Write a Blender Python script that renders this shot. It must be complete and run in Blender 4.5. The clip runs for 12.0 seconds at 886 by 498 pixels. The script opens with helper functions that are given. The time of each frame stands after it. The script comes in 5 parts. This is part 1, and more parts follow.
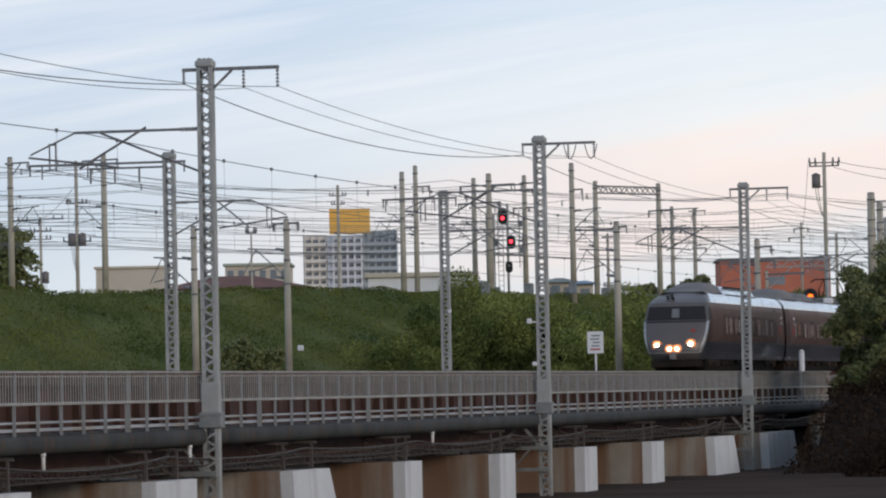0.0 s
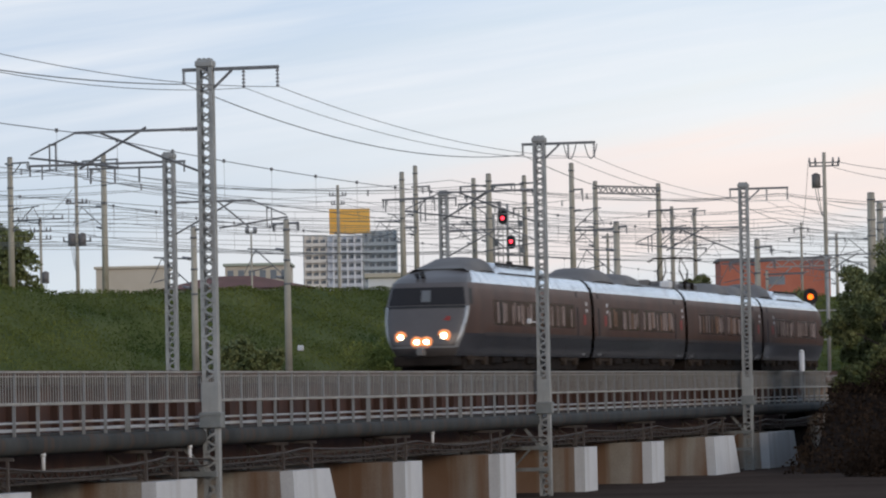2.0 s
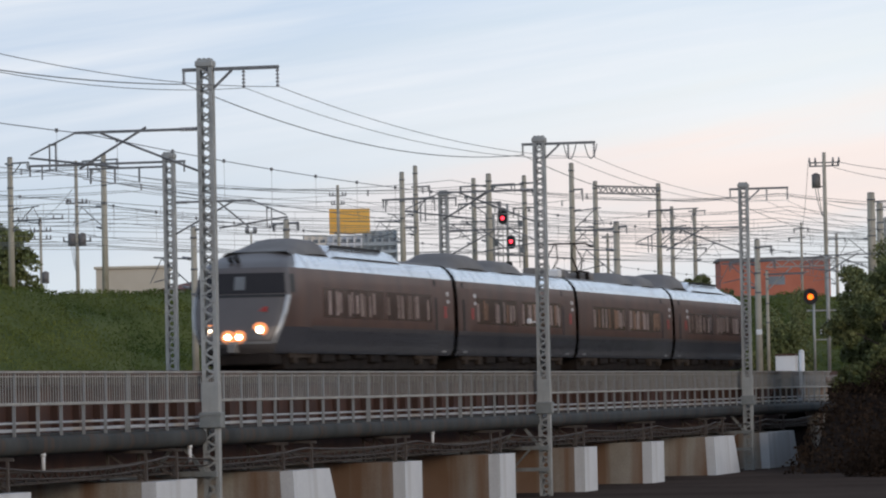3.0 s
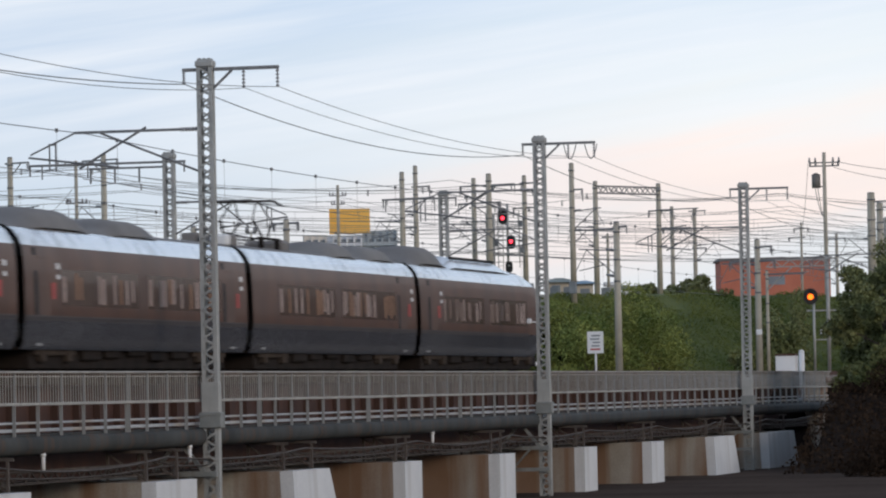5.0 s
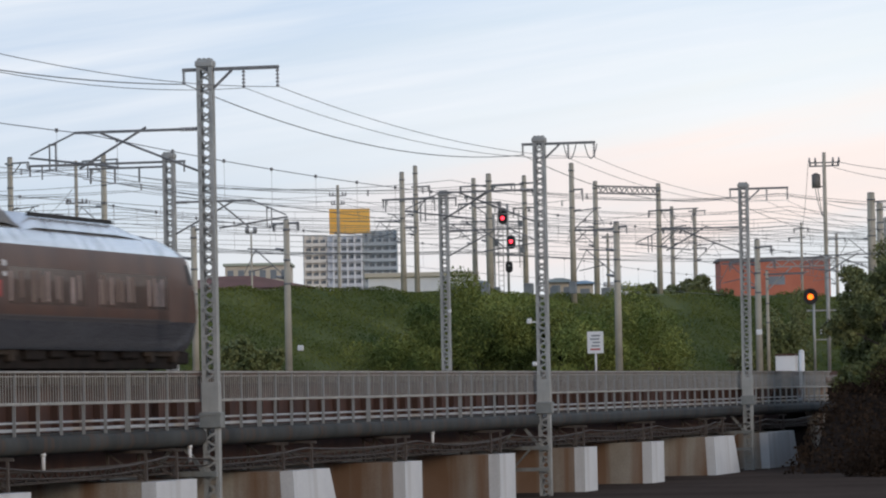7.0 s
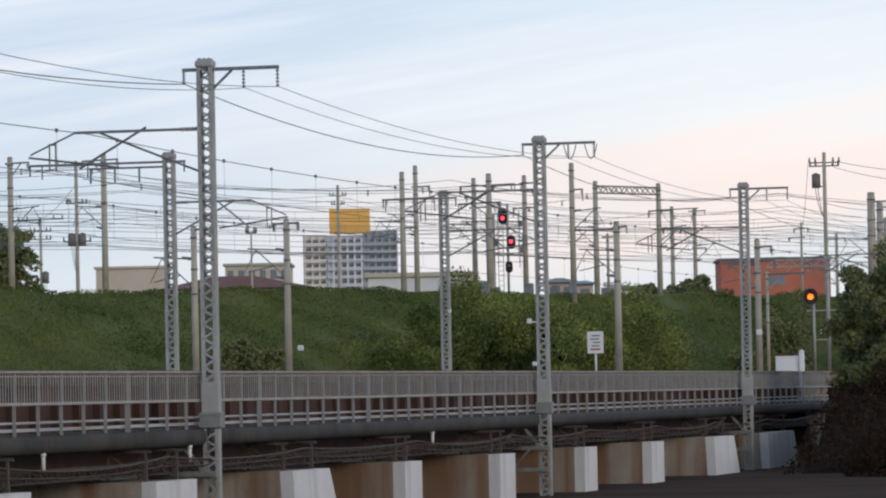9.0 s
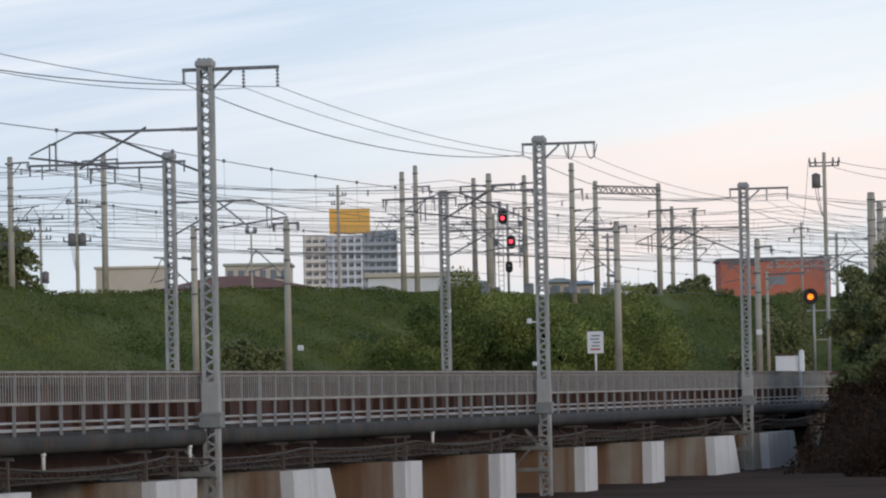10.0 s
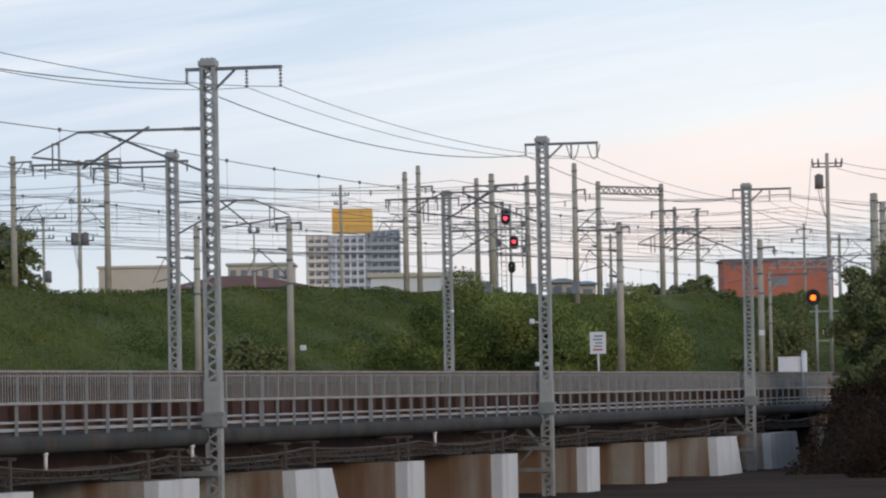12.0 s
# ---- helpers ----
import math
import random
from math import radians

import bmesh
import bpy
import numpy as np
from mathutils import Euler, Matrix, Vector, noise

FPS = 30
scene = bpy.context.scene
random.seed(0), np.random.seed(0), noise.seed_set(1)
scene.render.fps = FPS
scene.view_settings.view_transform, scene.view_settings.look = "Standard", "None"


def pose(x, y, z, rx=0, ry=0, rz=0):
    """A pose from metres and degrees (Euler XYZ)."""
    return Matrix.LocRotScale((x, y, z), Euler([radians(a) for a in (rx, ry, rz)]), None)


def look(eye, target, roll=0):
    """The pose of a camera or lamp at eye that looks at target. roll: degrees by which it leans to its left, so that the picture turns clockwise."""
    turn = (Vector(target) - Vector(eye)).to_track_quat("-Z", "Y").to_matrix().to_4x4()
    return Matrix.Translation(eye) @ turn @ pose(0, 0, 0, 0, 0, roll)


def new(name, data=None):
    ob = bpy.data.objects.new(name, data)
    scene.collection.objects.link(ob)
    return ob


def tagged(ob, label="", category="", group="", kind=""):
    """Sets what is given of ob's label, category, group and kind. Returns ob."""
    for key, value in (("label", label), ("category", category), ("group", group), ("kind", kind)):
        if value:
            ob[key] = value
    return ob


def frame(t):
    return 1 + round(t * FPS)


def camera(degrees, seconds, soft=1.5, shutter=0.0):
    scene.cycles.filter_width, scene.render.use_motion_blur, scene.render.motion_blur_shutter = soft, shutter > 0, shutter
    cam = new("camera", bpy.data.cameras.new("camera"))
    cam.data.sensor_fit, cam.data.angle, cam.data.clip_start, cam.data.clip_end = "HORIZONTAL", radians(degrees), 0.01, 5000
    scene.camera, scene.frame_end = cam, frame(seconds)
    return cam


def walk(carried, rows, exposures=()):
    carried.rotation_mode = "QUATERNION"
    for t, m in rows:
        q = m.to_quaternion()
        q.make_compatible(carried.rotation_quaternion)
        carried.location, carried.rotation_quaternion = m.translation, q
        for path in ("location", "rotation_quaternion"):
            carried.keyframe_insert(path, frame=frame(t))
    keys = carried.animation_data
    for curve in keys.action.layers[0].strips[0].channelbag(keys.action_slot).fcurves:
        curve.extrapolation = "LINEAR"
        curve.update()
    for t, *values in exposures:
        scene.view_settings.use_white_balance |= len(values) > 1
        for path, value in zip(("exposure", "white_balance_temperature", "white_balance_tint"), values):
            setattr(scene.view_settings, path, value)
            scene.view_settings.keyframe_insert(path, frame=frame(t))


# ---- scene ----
# Rail level of the near track is z = 0; the bridge runs along x, the camera stands beside it over the river.
EYE = (0.0, 0.0, -0.78)
cam = camera(10.92, 12.0, soft=2.1, shutter=0.5)


def aim(yaw, pitch, roll):
    a, b = radians(yaw), radians(pitch)
    way = Vector((math.cos(a) * math.cos(b), math.sin(a) * math.cos(b), math.sin(b)))
    return look(EYE, Vector(EYE) + way * 100, roll)


STILL = aim(13.113, 1.786, -1.19)
END = aim(13.147, 1.788, -1.08)
walk(cam, [(0, STILL), (6, STILL), (11.8, STILL), (11.9, STILL), (12.0, END)], exposures=[(0, 0.0), (3.2, 0.0), (5.0, 0.06), (12, 0.06)])

# ---- sky and sun ----
world = bpy.data.worlds.new("evening_sky")
scene.world = world
world.use_nodes = True


def build_sky(nt):
    nt.nodes.clear()
    n, link = nt.nodes.new, nt.links.new

    def ramp(stops):
        r = n("ShaderNodeValToRGB")
        while len(r.color_ramp.elements) < len(stops):
            r.color_ramp.elements.new(0.5)
        for e, (p, c) in zip(r.color_ramp.elements, stops):
            e.position, e.color = p, (*c, 1)
        return r

    def span(a, b, c=0.0, d=1.0):
        m = n("ShaderNodeMapRange")
        for i, v in enumerate((a, b, c, d)):
            m.inputs[i + 1].default_value = v
        return m

    def blend(fac, a, b):
        m = n("ShaderNodeMix")
        m.data_type = "RGBA"
        if isinstance(fac, float):
            m.inputs[0].default_value = fac
        else:
            link(fac, m.inputs[0])
        for k, v in ((6, a), (7, b)):
            if isinstance(v, tuple):
                m.inputs[k].default_value = (*v, 1)
            else:
                link(v, m.inputs[k])
        return m.outputs[2]

    def maths(op, a, b):
        m = n("ShaderNodeMath")
        m.operation = op
        for k, v in ((0, a), (1, b)):
            if isinstance(v, float):
                m.inputs[k].default_value = v
            else:
                link(v, m.inputs[k])
        return m.outputs[0]

    out, bg = n("ShaderNodeOutputWorld"), n("ShaderNodeBackground")
    sky = n("ShaderNodeTexSky")
    sky.sky_type, sky.sun_disc = "NISHITA", False
    sky.sun_elevation, sky.sun_rotation = radians(6), radians(150)
    sky.air_density, sky.dust_density = 1.0, 1.5
    dim = n("ShaderNodeMix")
    dim.data_type, dim.blend_type = "RGBA", "MULTIPLY"
    dim.inputs[0].default_value = 1.0
    dim.inputs[7].default_value = (0.14, 0.14, 0.14, 1)
    link(sky.outputs[0], dim.inputs[6])
    tc, sep = n("ShaderNodeTexCoord"), n("ShaderNodeSeparateXYZ")
    link(tc.outputs["Generated"], sep.inputs[0])

    # long thin cloud streaks that climb a little to the west
    def streaks(along, up, slope, size, detail):
        st, vec = n("ShaderNodeTexNoise"), n("ShaderNodeCombineXYZ")
        st.inputs["Scale"].default_value, st.inputs["Detail"].default_value = size, detail
        link(maths("MULTIPLY", sep.outputs["X"], along), vec.inputs[0])
        link(maths("MULTIPLY", sep.outputs["Y"], along), vec.inputs[1])
        link(maths("MULTIPLY", maths("ADD", sep.outputs["Z"], maths("MULTIPLY", sep.outputs["Y"], slope)), up), vec.inputs[2])
        link(vec.outputs[0], st.inputs["Vector"])
        return st.outputs[0]

    broad = streaks(5.0, 75.0, 0.17, 1.3, 4)
    thin = streaks(10.0, 190.0, 0.13, 1.5, 5)
    wobble = maths("MULTIPLY", maths("SUBTRACT", broad, 0.5), 0.045)
    lean = maths("MULTIPLY", maths("SUBTRACT", sep.outputs["Y"], 0.2), 0.10)
    h = maths("ADD", maths("ADD", sep.outputs["Z"], lean), wobble)
    cool = ramp([(0.0, (0.77, 0.82, 0.88)), (0.03, (0.77, 0.85, 0.93)), (0.055, (0.67, 0.77, 0.89)), (0.085, (0.58, 0.71, 0.90)), (0.32, (0.60, 0.72, 0.90)), (0.6, (0.36, 0.44, 0.60)), (1.0, (0.28, 0.35, 0.48))])
    warm = ramp([(0.0, (0.76, 0.84, 0.91)), (0.022, (0.84, 0.87, 0.92)), (0.034, (1.0, 0.89, 0.87)), (0.046, (1.05, 0.92, 0.89)), (0.055, (0.96, 0.95, 0.96)), (0.066, (0.84, 0.92, 0.99)), (0.088, (0.67, 0.80, 0.98)), (0.32, (0.60, 0.72, 0.90)), (0.6, (0.36, 0.44, 0.60)), (1.0, (0.28, 0.35, 0.48))])
    link(h, cool.inputs[0])
    link(h, warm.inputs[0])
    west = span(0.30, 0.17)
    link(sep.outputs["Y"], west.inputs[0])
    colour = blend(west.outputs[0], cool.outputs[0], warm.outputs[0])
    a, b = span(0.42, 0.66, 0.0, 0.68), span(0.045, 0.06)
    link(maths("ADD", maths("MULTIPLY", broad, 0.72), maths("MULTIPLY", thin, 0.28)), a.inputs[0])
    link(sep.outputs["Z"], b.inputs[0])
    c = span(0.10, 0.25, 1.0, 0.0)
    link(sep.outputs["Z"], c.inputs[0])
    colour = blend(maths("MULTIPLY", maths("MULTIPLY", a.outputs[0], b.outputs[0]), c.outputs[0]), colour, (0.96, 0.99, 1.05))
    colour = blend(0.9, dim.outputs[2], colour)
    link(colour, bg.inputs[0])
    bg.inputs[1].default_value = 1.0
    link(bg.outputs[0], out.inputs[0])


build_sky(world.node_tree)
sun_data = bpy.data.lights.new("evening_sun", "SUN")
sun_data.energy, sun_data.angle, sun_data.color = 0.78, radians(14), (1.0, 0.80, 0.62)
sun = new("evening_sun", sun_data)
sun.matrix_world = look((0, 0, 60), (48, 56, 44))

# ---- materials ----


def surface(name, c1, c2, scale=3.0, rough=0.7, metal=0.0, bump=0.15, fine=40.0, streak=None, streak_amount=0.5, streak_scale=(3, 3, 0.25), vary=0.0, spec=0.5, coat=0.0, streak_cut=0.5):
    m = bpy.data.materials.new(name)
    m.use_nodes = True
    nt = m.node_tree
    n, link = nt.nodes.new, nt.links.new
    b = nt.nodes["Principled BSDF"]
    tc = n("ShaderNodeTexCoord")
    big, small = n("ShaderNodeTexNoise"), n("ShaderNodeTexNoise")
    big.inputs["Scale"].default_value, big.inputs["Detail"].default_value = scale, 6
    small.inputs["Scale"].default_value, small.inputs["Detail"].default_value = fine, 3
    link(tc.outputs["Object"], big.inputs["Vector"])
    link(tc.outputs["Object"], small.inputs["Vector"])
    mix = n("ShaderNodeMix")
    mix.data_type = "RGBA"
    mix.inputs[6].default_value, mix.inputs[7].default_value = (*c1, 1), (*c2, 1)
    ramp = n("ShaderNodeMapRange")
    ramp.inputs[1].default_value, ramp.inputs[2].default_value = 0.32, 0.68
    link(big.outputs[0], ramp.inputs[0])
    link(ramp.outputs[0], mix.inputs[0])
    colour = mix.outputs[2]
    grain = n("ShaderNodeMix")
    grain.data_type, grain.blend_type = "RGBA", "OVERLAY"
    grain.inputs[0].default_value = 0.25
    link(colour, grain.inputs[6])
    link(small.outputs[0], grain.inputs[7])
    colour = grain.outputs[2]
    if streak:
        mp, st, cut = n("ShaderNodeMapping"), n("ShaderNodeTexNoise"), n("ShaderNodeMapRange")
        mp.inputs["Scale"].default_value = streak_scale
        st.inputs["Scale"].default_value, st.inputs["Detail"].default_value = 1.0, 5
        cut.inputs[1].default_value, cut.inputs[2].default_value = streak_cut, streak_cut + 0.14
        cut.inputs[4].default_value = streak_amount
        link(tc.outputs["Object"], mp.inputs[0])
        link(mp.outputs[0], st.inputs["Vector"])
        link(st.outputs[0], cut.inputs[0])
        sm = n("ShaderNodeMix")
        sm.data_type = "RGBA"
        sm.inputs[7].default_value = (*streak, 1)
        link(cut.outputs[0], sm.inputs[0])
        link(colour, sm.inputs[6])
        colour = sm.outputs[2]
    if vary:
        info, geo, hsv, mr, add = n("ShaderNodeObjectInfo"), n("ShaderNodeNewGeometry"), n("ShaderNodeHueSaturation"), n("ShaderNodeMapRange"), n("ShaderNodeMath")
        add.operation = "ADD"
        link(info.outputs["Random"], add.inputs[0])
        link(geo.outputs["Random Per Island"], add.inputs[1])
        mr.inputs[1].default_value, mr.inputs[2].default_value = 0.0, 2.0
        mr.inputs[3].default_value, mr.inputs[4].default_value = 1 - vary, 1 + vary
        link(add.outputs[0], mr.inputs[0])
        link(mr.outputs[0], hsv.inputs["Value"])
        link(colour, hsv.inputs["Color"])
        colour = hsv.outputs[0]
    link(colour, b.inputs["Base Color"])
    rr = n("ShaderNodeMapRange")
    rr.inputs[3].default_value, rr.inputs[4].default_value = max(0.02, rough - 0.12), min(1, rough + 0.12)
    link(small.outputs[0], rr.inputs[0])
    link(rr.outputs[0], b.inputs["Roughness"])
    b.inputs["Metallic"].default_value = metal
    b.inputs["Specular IOR Level"].default_value = spec
    b.inputs["Coat Weight"].default_value = coat
    if bump:
        bp = n("ShaderNodeBump")
        bp.inputs["Strength"].default_value, bp.inputs["Distance"].default_value = bump, 0.02
        link(small.outputs[0], bp.inputs["Height"])
        link(bp.outputs[0], b.inputs["Normal"])
    return m


def glow(name, colour, power):
    m = bpy.data.materials.new(name)
    m.use_nodes = True
    b = m.node_tree.nodes["Principled BSDF"]
    b.inputs["Base Color"].default_value = (*colour, 1)
    b.inputs["Emission Color"].default_value = (*colour, 1)
    b.inputs["Emission Strength"].default_value = power
    return m


STEEL = surface("galvanised_steel", (0.34, 0.35, 0.34), (0.46, 0.46, 0.44), 1.5, 0.6, 0.25, streak=(0.22, 0.17, 0.13), streak_amount=0.35)
ARM = surface("weathered_arm_steel", (0.15, 0.16, 0.17), (0.25, 0.25, 0.25), 2, 0.6, 0.2)
RAILING = surface("railing_paint", (0.35, 0.34, 0.32), (0.44, 0.425, 0.39), 0.8, 0.65, 0.1, streak=(0.20, 0.19, 0.18), streak_amount=0.4)
POST_PAINT = surface("post_paint", (0.24, 0.25, 0.25), (0.33, 0.33, 0.32), 0.8, 0.6, 0.1, streak=(0.24, 0.22, 0.20), streak_amount=0.4)
DUCT_PALE = surface("pale_cable_duct", (0.50, 0.52, 0.53), (0.30, 0.32, 0.36), 0.5, 0.5, streak=(0.42, 0.34, 0.24), streak_amount=0.6, streak_scale=(0.5, 1, 1))
DUCT = surface("cable_duct", (0.26, 0.29, 0.31), (0.14, 0.15, 0.16), 0.9, 0.6)
GIRDER = surface("grey_girder_paint", (0.042, 0.046, 0.048), (0.075, 0.080, 0.080), 0.6, 0.8, spec=0.2, streak=(0.11, 0.07, 0.05), streak_amount=0.5)
COLLAR = surface("painted_collar_steel", (0.20, 0.22, 0.22), (0.30, 0.31, 0.30), 1.5, 0.6, 0.2, streak=(0.14, 0.11, 0.09), streak_amount=0.4)
TRAY = surface("dull_tray_steel", (0.070, 0.058, 0.050), (0.115, 0.095, 0.082), 1.4, 0.8, streak=(0.05, 0.035, 0.03), streak_amount=0.6)
RUST = surface("rusty_girder", (0.055, 0.026, 0.020), (0.105, 0.045, 0.029), 1.2, 0.8, streak=(0.07, 0.04, 0.03), streak_amount=0.6)
PIER = surface("stained_concrete", (0.29, 0.26, 0.22), (0.44, 0.41, 0.36), 0.4, 0.9, bump=0.25, fine=18, streak=(0.19, 0.09, 0.04), streak_amount=0.8, streak_scale=(0.9, 0.8, 0.05), streak_cut=0.46)
# Pier concrete again, coloured paler and bluer for skylight on the end face.
PIER_END = surface("sky_lit_concrete", (0.60, 0.61, 0.62), (0.70, 0.71, 0.72), 0.6, 0.85, bump=0.25, fine=18, streak=(0.5, 0.49, 0.47), streak_amount=0.5, streak_scale=(1.6, 1.6, 0.1))
CONCRETE = surface("pole_concrete", (0.38, 0.35, 0.28), (0.50, 0.46, 0.38), 1.0, 0.85, streak=(0.24, 0.22, 0.18), streak_amount=0.5, streak_scale=(4, 4, 0.2))
WIRE = surface("wire_copper", (0.16, 0.165, 0.17), (0.22, 0.22, 0.225), 2, 0.6, 0.3, bump=0)
PORCELAIN = surface("insulator", (0.30, 0.30, 0.31), (0.22, 0.22, 0.23), 6, 0.3)
GRASS = surface("embankment_grass", (0.060, 0.088, 0.020), (0.105, 0.125, 0.034), 0.35, 0.9, bump=0.5, fine=6)
BLADES = surface("grass_blades", (0.052, 0.084, 0.023), (0.170, 0.195, 0.055), 0.17, 0.85, bump=0, vary=0.2, spec=0.1)
# Near-black brown: the shade on the bank is put into the leaf colour.
BRUSH = surface("shade_dark_brush_leaves", (0.032, 0.022, 0.016), (0.048, 0.034, 0.025), 0.6, 0.85, bump=0, vary=0.12, spec=0.0)
LEAF = surface("shrub_leaves", (0.088, 0.132, 0.034), (0.270, 0.295, 0.080), 0.45, 0.7, bump=0, vary=0.3, spec=0.2)
DARK_LEAF = surface("tree_leaves", (0.110, 0.135, 0.045), (0.190, 0.200, 0.075), 0.6, 0.7, bump=0, vary=0.4)
BARK = surface("bark", (0.06, 0.045, 0.035), (0.10, 0.08, 0.06), 4, 0.9)
# Soil darkened in its colour for shade under the trees and bridge.
SOIL = surface("shade_dark_soil", (0.022, 0.017, 0.015), (0.036, 0.028, 0.024), 0.3, 0.95, bump=0.6, fine=3, spec=0.0)
BALLAST = surface("ballast", (0.14, 0.11, 0.09), (0.22, 0.18, 0.15), 1.2, 0.95, bump=0.8, fine=12)
WATER = surface("muddy_river_water", (0.066, 0.050, 0.041), (0.094, 0.072, 0.060), 0.15, 0.6, bump=0.15, fine=2.5, spec=0.0)
BODY = surface("gunmetal_car_paint", (0.108, 0.060, 0.046), (0.138, 0.080, 0.062), 0.7, 0.46, 0.1, spec=0.22, bump=0.02, streak=(0.085, 0.056, 0.048), streak_amount=0.6, streak_scale=(0.9, 1, 0.35), coat=0.05)
# Blue-grey tint puts the sheen of the sky into the panel colour.
LOWER = surface("sky_sheen_panel", (0.094, 0.098, 0.116), (0.122, 0.127, 0.150), 0.7, 0.28, 0.45, bump=0.02, coat=0.2)
WAIST = surface("dark_waist_paint", (0.062, 0.056, 0.060), (0.080, 0.072, 0.076), 0.7, 0.45, 0.2, bump=0.02)
SILVER = surface("silver_roof_shoulder", (0.82, 0.86, 0.90), (0.88, 0.90, 0.92), 0.5, 0.22, 0.6, bump=0.02, streak=(0.40, 0.41, 0.43), streak_amount=0.5, streak_scale=(1.5, 1, 1))
ROOF = surface("dusty_roof", (0.16, 0.15, 0.145), (0.21, 0.20, 0.19), 0.8, 0.75)
FRAME = surface("pale_edge_metal", (0.42, 0.43, 0.44), (0.52, 0.52, 0.52), 2, 0.35, 0.6, bump=0)
UNDER = surface("underframe_black", (0.016, 0.013, 0.012), (0.030, 0.024, 0.021), 1.5, 0.9, spec=0.1)
GLASS = surface("windscreen_glass", (0.022, 0.020, 0.021), (0.030, 0.027, 0.027), 0.6, 0.15, 0.0, bump=0, spec=0.3)
DARK_PANE = surface("dark_cab_pane", (0.016, 0.015, 0.016), (0.024, 0.022, 0.022), 1.0, 0.5, bump=0, spec=0.2)
BOGIE = surface("dusty_bogie_steel", (0.045, 0.036, 0.030), (0.065, 0.050, 0.040), 2.0, 0.9, spec=0.1)
SIDE_GLASS = surface("brown_tinted_glass", (0.066, 0.040, 0.033), (0.100, 0.062, 0.048), 0.9, 0.22, bump=0, spec=0.5)
NOSE_PAINT = surface("grey_nose_paint", (0.118, 0.106, 0.102), (0.142, 0.128, 0.123), 0.8, 0.4, 0.2, bump=0.02)
GAP = surface("bellows_rubber", (0.018, 0.018, 0.019), (0.028, 0.028, 0.03), 5, 0.8)
WHITE = surface("white_paint", (0.74, 0.75, 0.76), (0.80, 0.80, 0.80), 1.5, 0.6)
CURTAIN = surface("curtain_cloth", (0.30, 0.225, 0.20), (0.46, 0.37, 0.34), 3, 0.9)
WARM_CURTAIN = surface("warm_curtain_cloth", (0.24, 0.135, 0.085), (0.32, 0.19, 0.12), 3, 0.9)
SHADE_CURTAIN = surface("shaded_curtain_cloth", (0.17, 0.12, 0.10), (0.24, 0.18, 0.15), 3, 0.9)
RED_SIGN = surface("red_marking", (0.40, 0.045, 0.045), (0.45, 0.06, 0.05), 3, 0.5)
BLACK = surface("matt_black", (0.015, 0.015, 0.016), (0.03, 0.03, 0.03), 4, 0.7)
HEAD = glow("headlamp_glow", (1.0, 0.80, 0.55), 14)
# Weak orange emission that imitates the halo round each headlamp.
LAMP_HALO = glow("headlamp_halo_glow", (1.0, 0.36, 0.14), 0.55)
RED_GLOW = glow("red_signal_glow", (1.0, 0.035, 0.06), 4)
AMBER_GLOW = glow("amber_signal_glow", (1.0, 0.16, 0.01), 2.6)

# ---- mesh helpers ----


def thing(name, x=0.0, y=0.0, z=0.0, label="", category="", group="", kind="", turn=0.0):
    ob = new(name)
    ob.empty_display_size = 0.2
    ob.matrix_basis = pose(x, y, z, 0, 0, turn)
    return tagged(ob, label, category, group, kind)


def part(name, bm, material, parent=None, label=""):
    me = bpy.data.meshes.new(name)
    if isinstance(bm, tuple):
        me.from_pydata(bm[0], [], bm[1])
    else:
        bm.to_mesh(me)
        bm.free()
    me.materials.append(material)
    ob = new(name, me)
    if parent:
        ob.parent = parent
    if label:
        ob["label"] = label
    return ob


def shared(name, me, parent, m):
    ob = new(name, me)
    ob.parent = parent
    ob.matrix_basis = m
    return ob


def box(bm, x0, x1, y0, y1, z0, z1, bevel=0.0):
    vs = [bm.verts.new(p) for p in ((x0, y0, z0), (x1, y0, z0), (x1, y1, z0), (x0, y1, z0), (x0, y0, z1), (x1, y0, z1), (x1, y1, z1), (x0, y1, z1))]
    fs = [bm.faces.new([vs[i] for i in f]) for f in ((0, 3, 2, 1), (4, 5, 6, 7), (0, 1, 5, 4), (1, 2, 6, 5), (2, 3, 7, 6), (3, 0, 4, 7))]
    if bevel:
        bmesh.ops.bevel(bm, geom=list({e for f in fs for e in f.edges}), offset=bevel, segments=1, affect="EDGES")
    return bm


def rod(bm, p, q, r, n=6, r2=None):
    p, q = Vector(p), Vector(q)
    d = (q - p).normalized()
    a = d.orthogonal().normalized()
    b = d.cross(a)
    r2 = r if r2 is None else r2
    rings = []
    for c, rr in ((p, r), (q, r2)):
        rings.append([bm.verts.new(c + (a * math.cos(2 * math.pi * i / n) + b * math.sin(2 * math.pi * i / n)) * rr) for i in range(n)])
    for i in range(n):
        f = bm.faces.new((rings[0][i], rings[0][(i + 1) % n], rings[1][(i + 1) % n], rings[1][i]))
        f.smooth = n > 6
    bm.faces.new(rings[0][::-1])
    bm.faces.new(rings[1])
    return bm


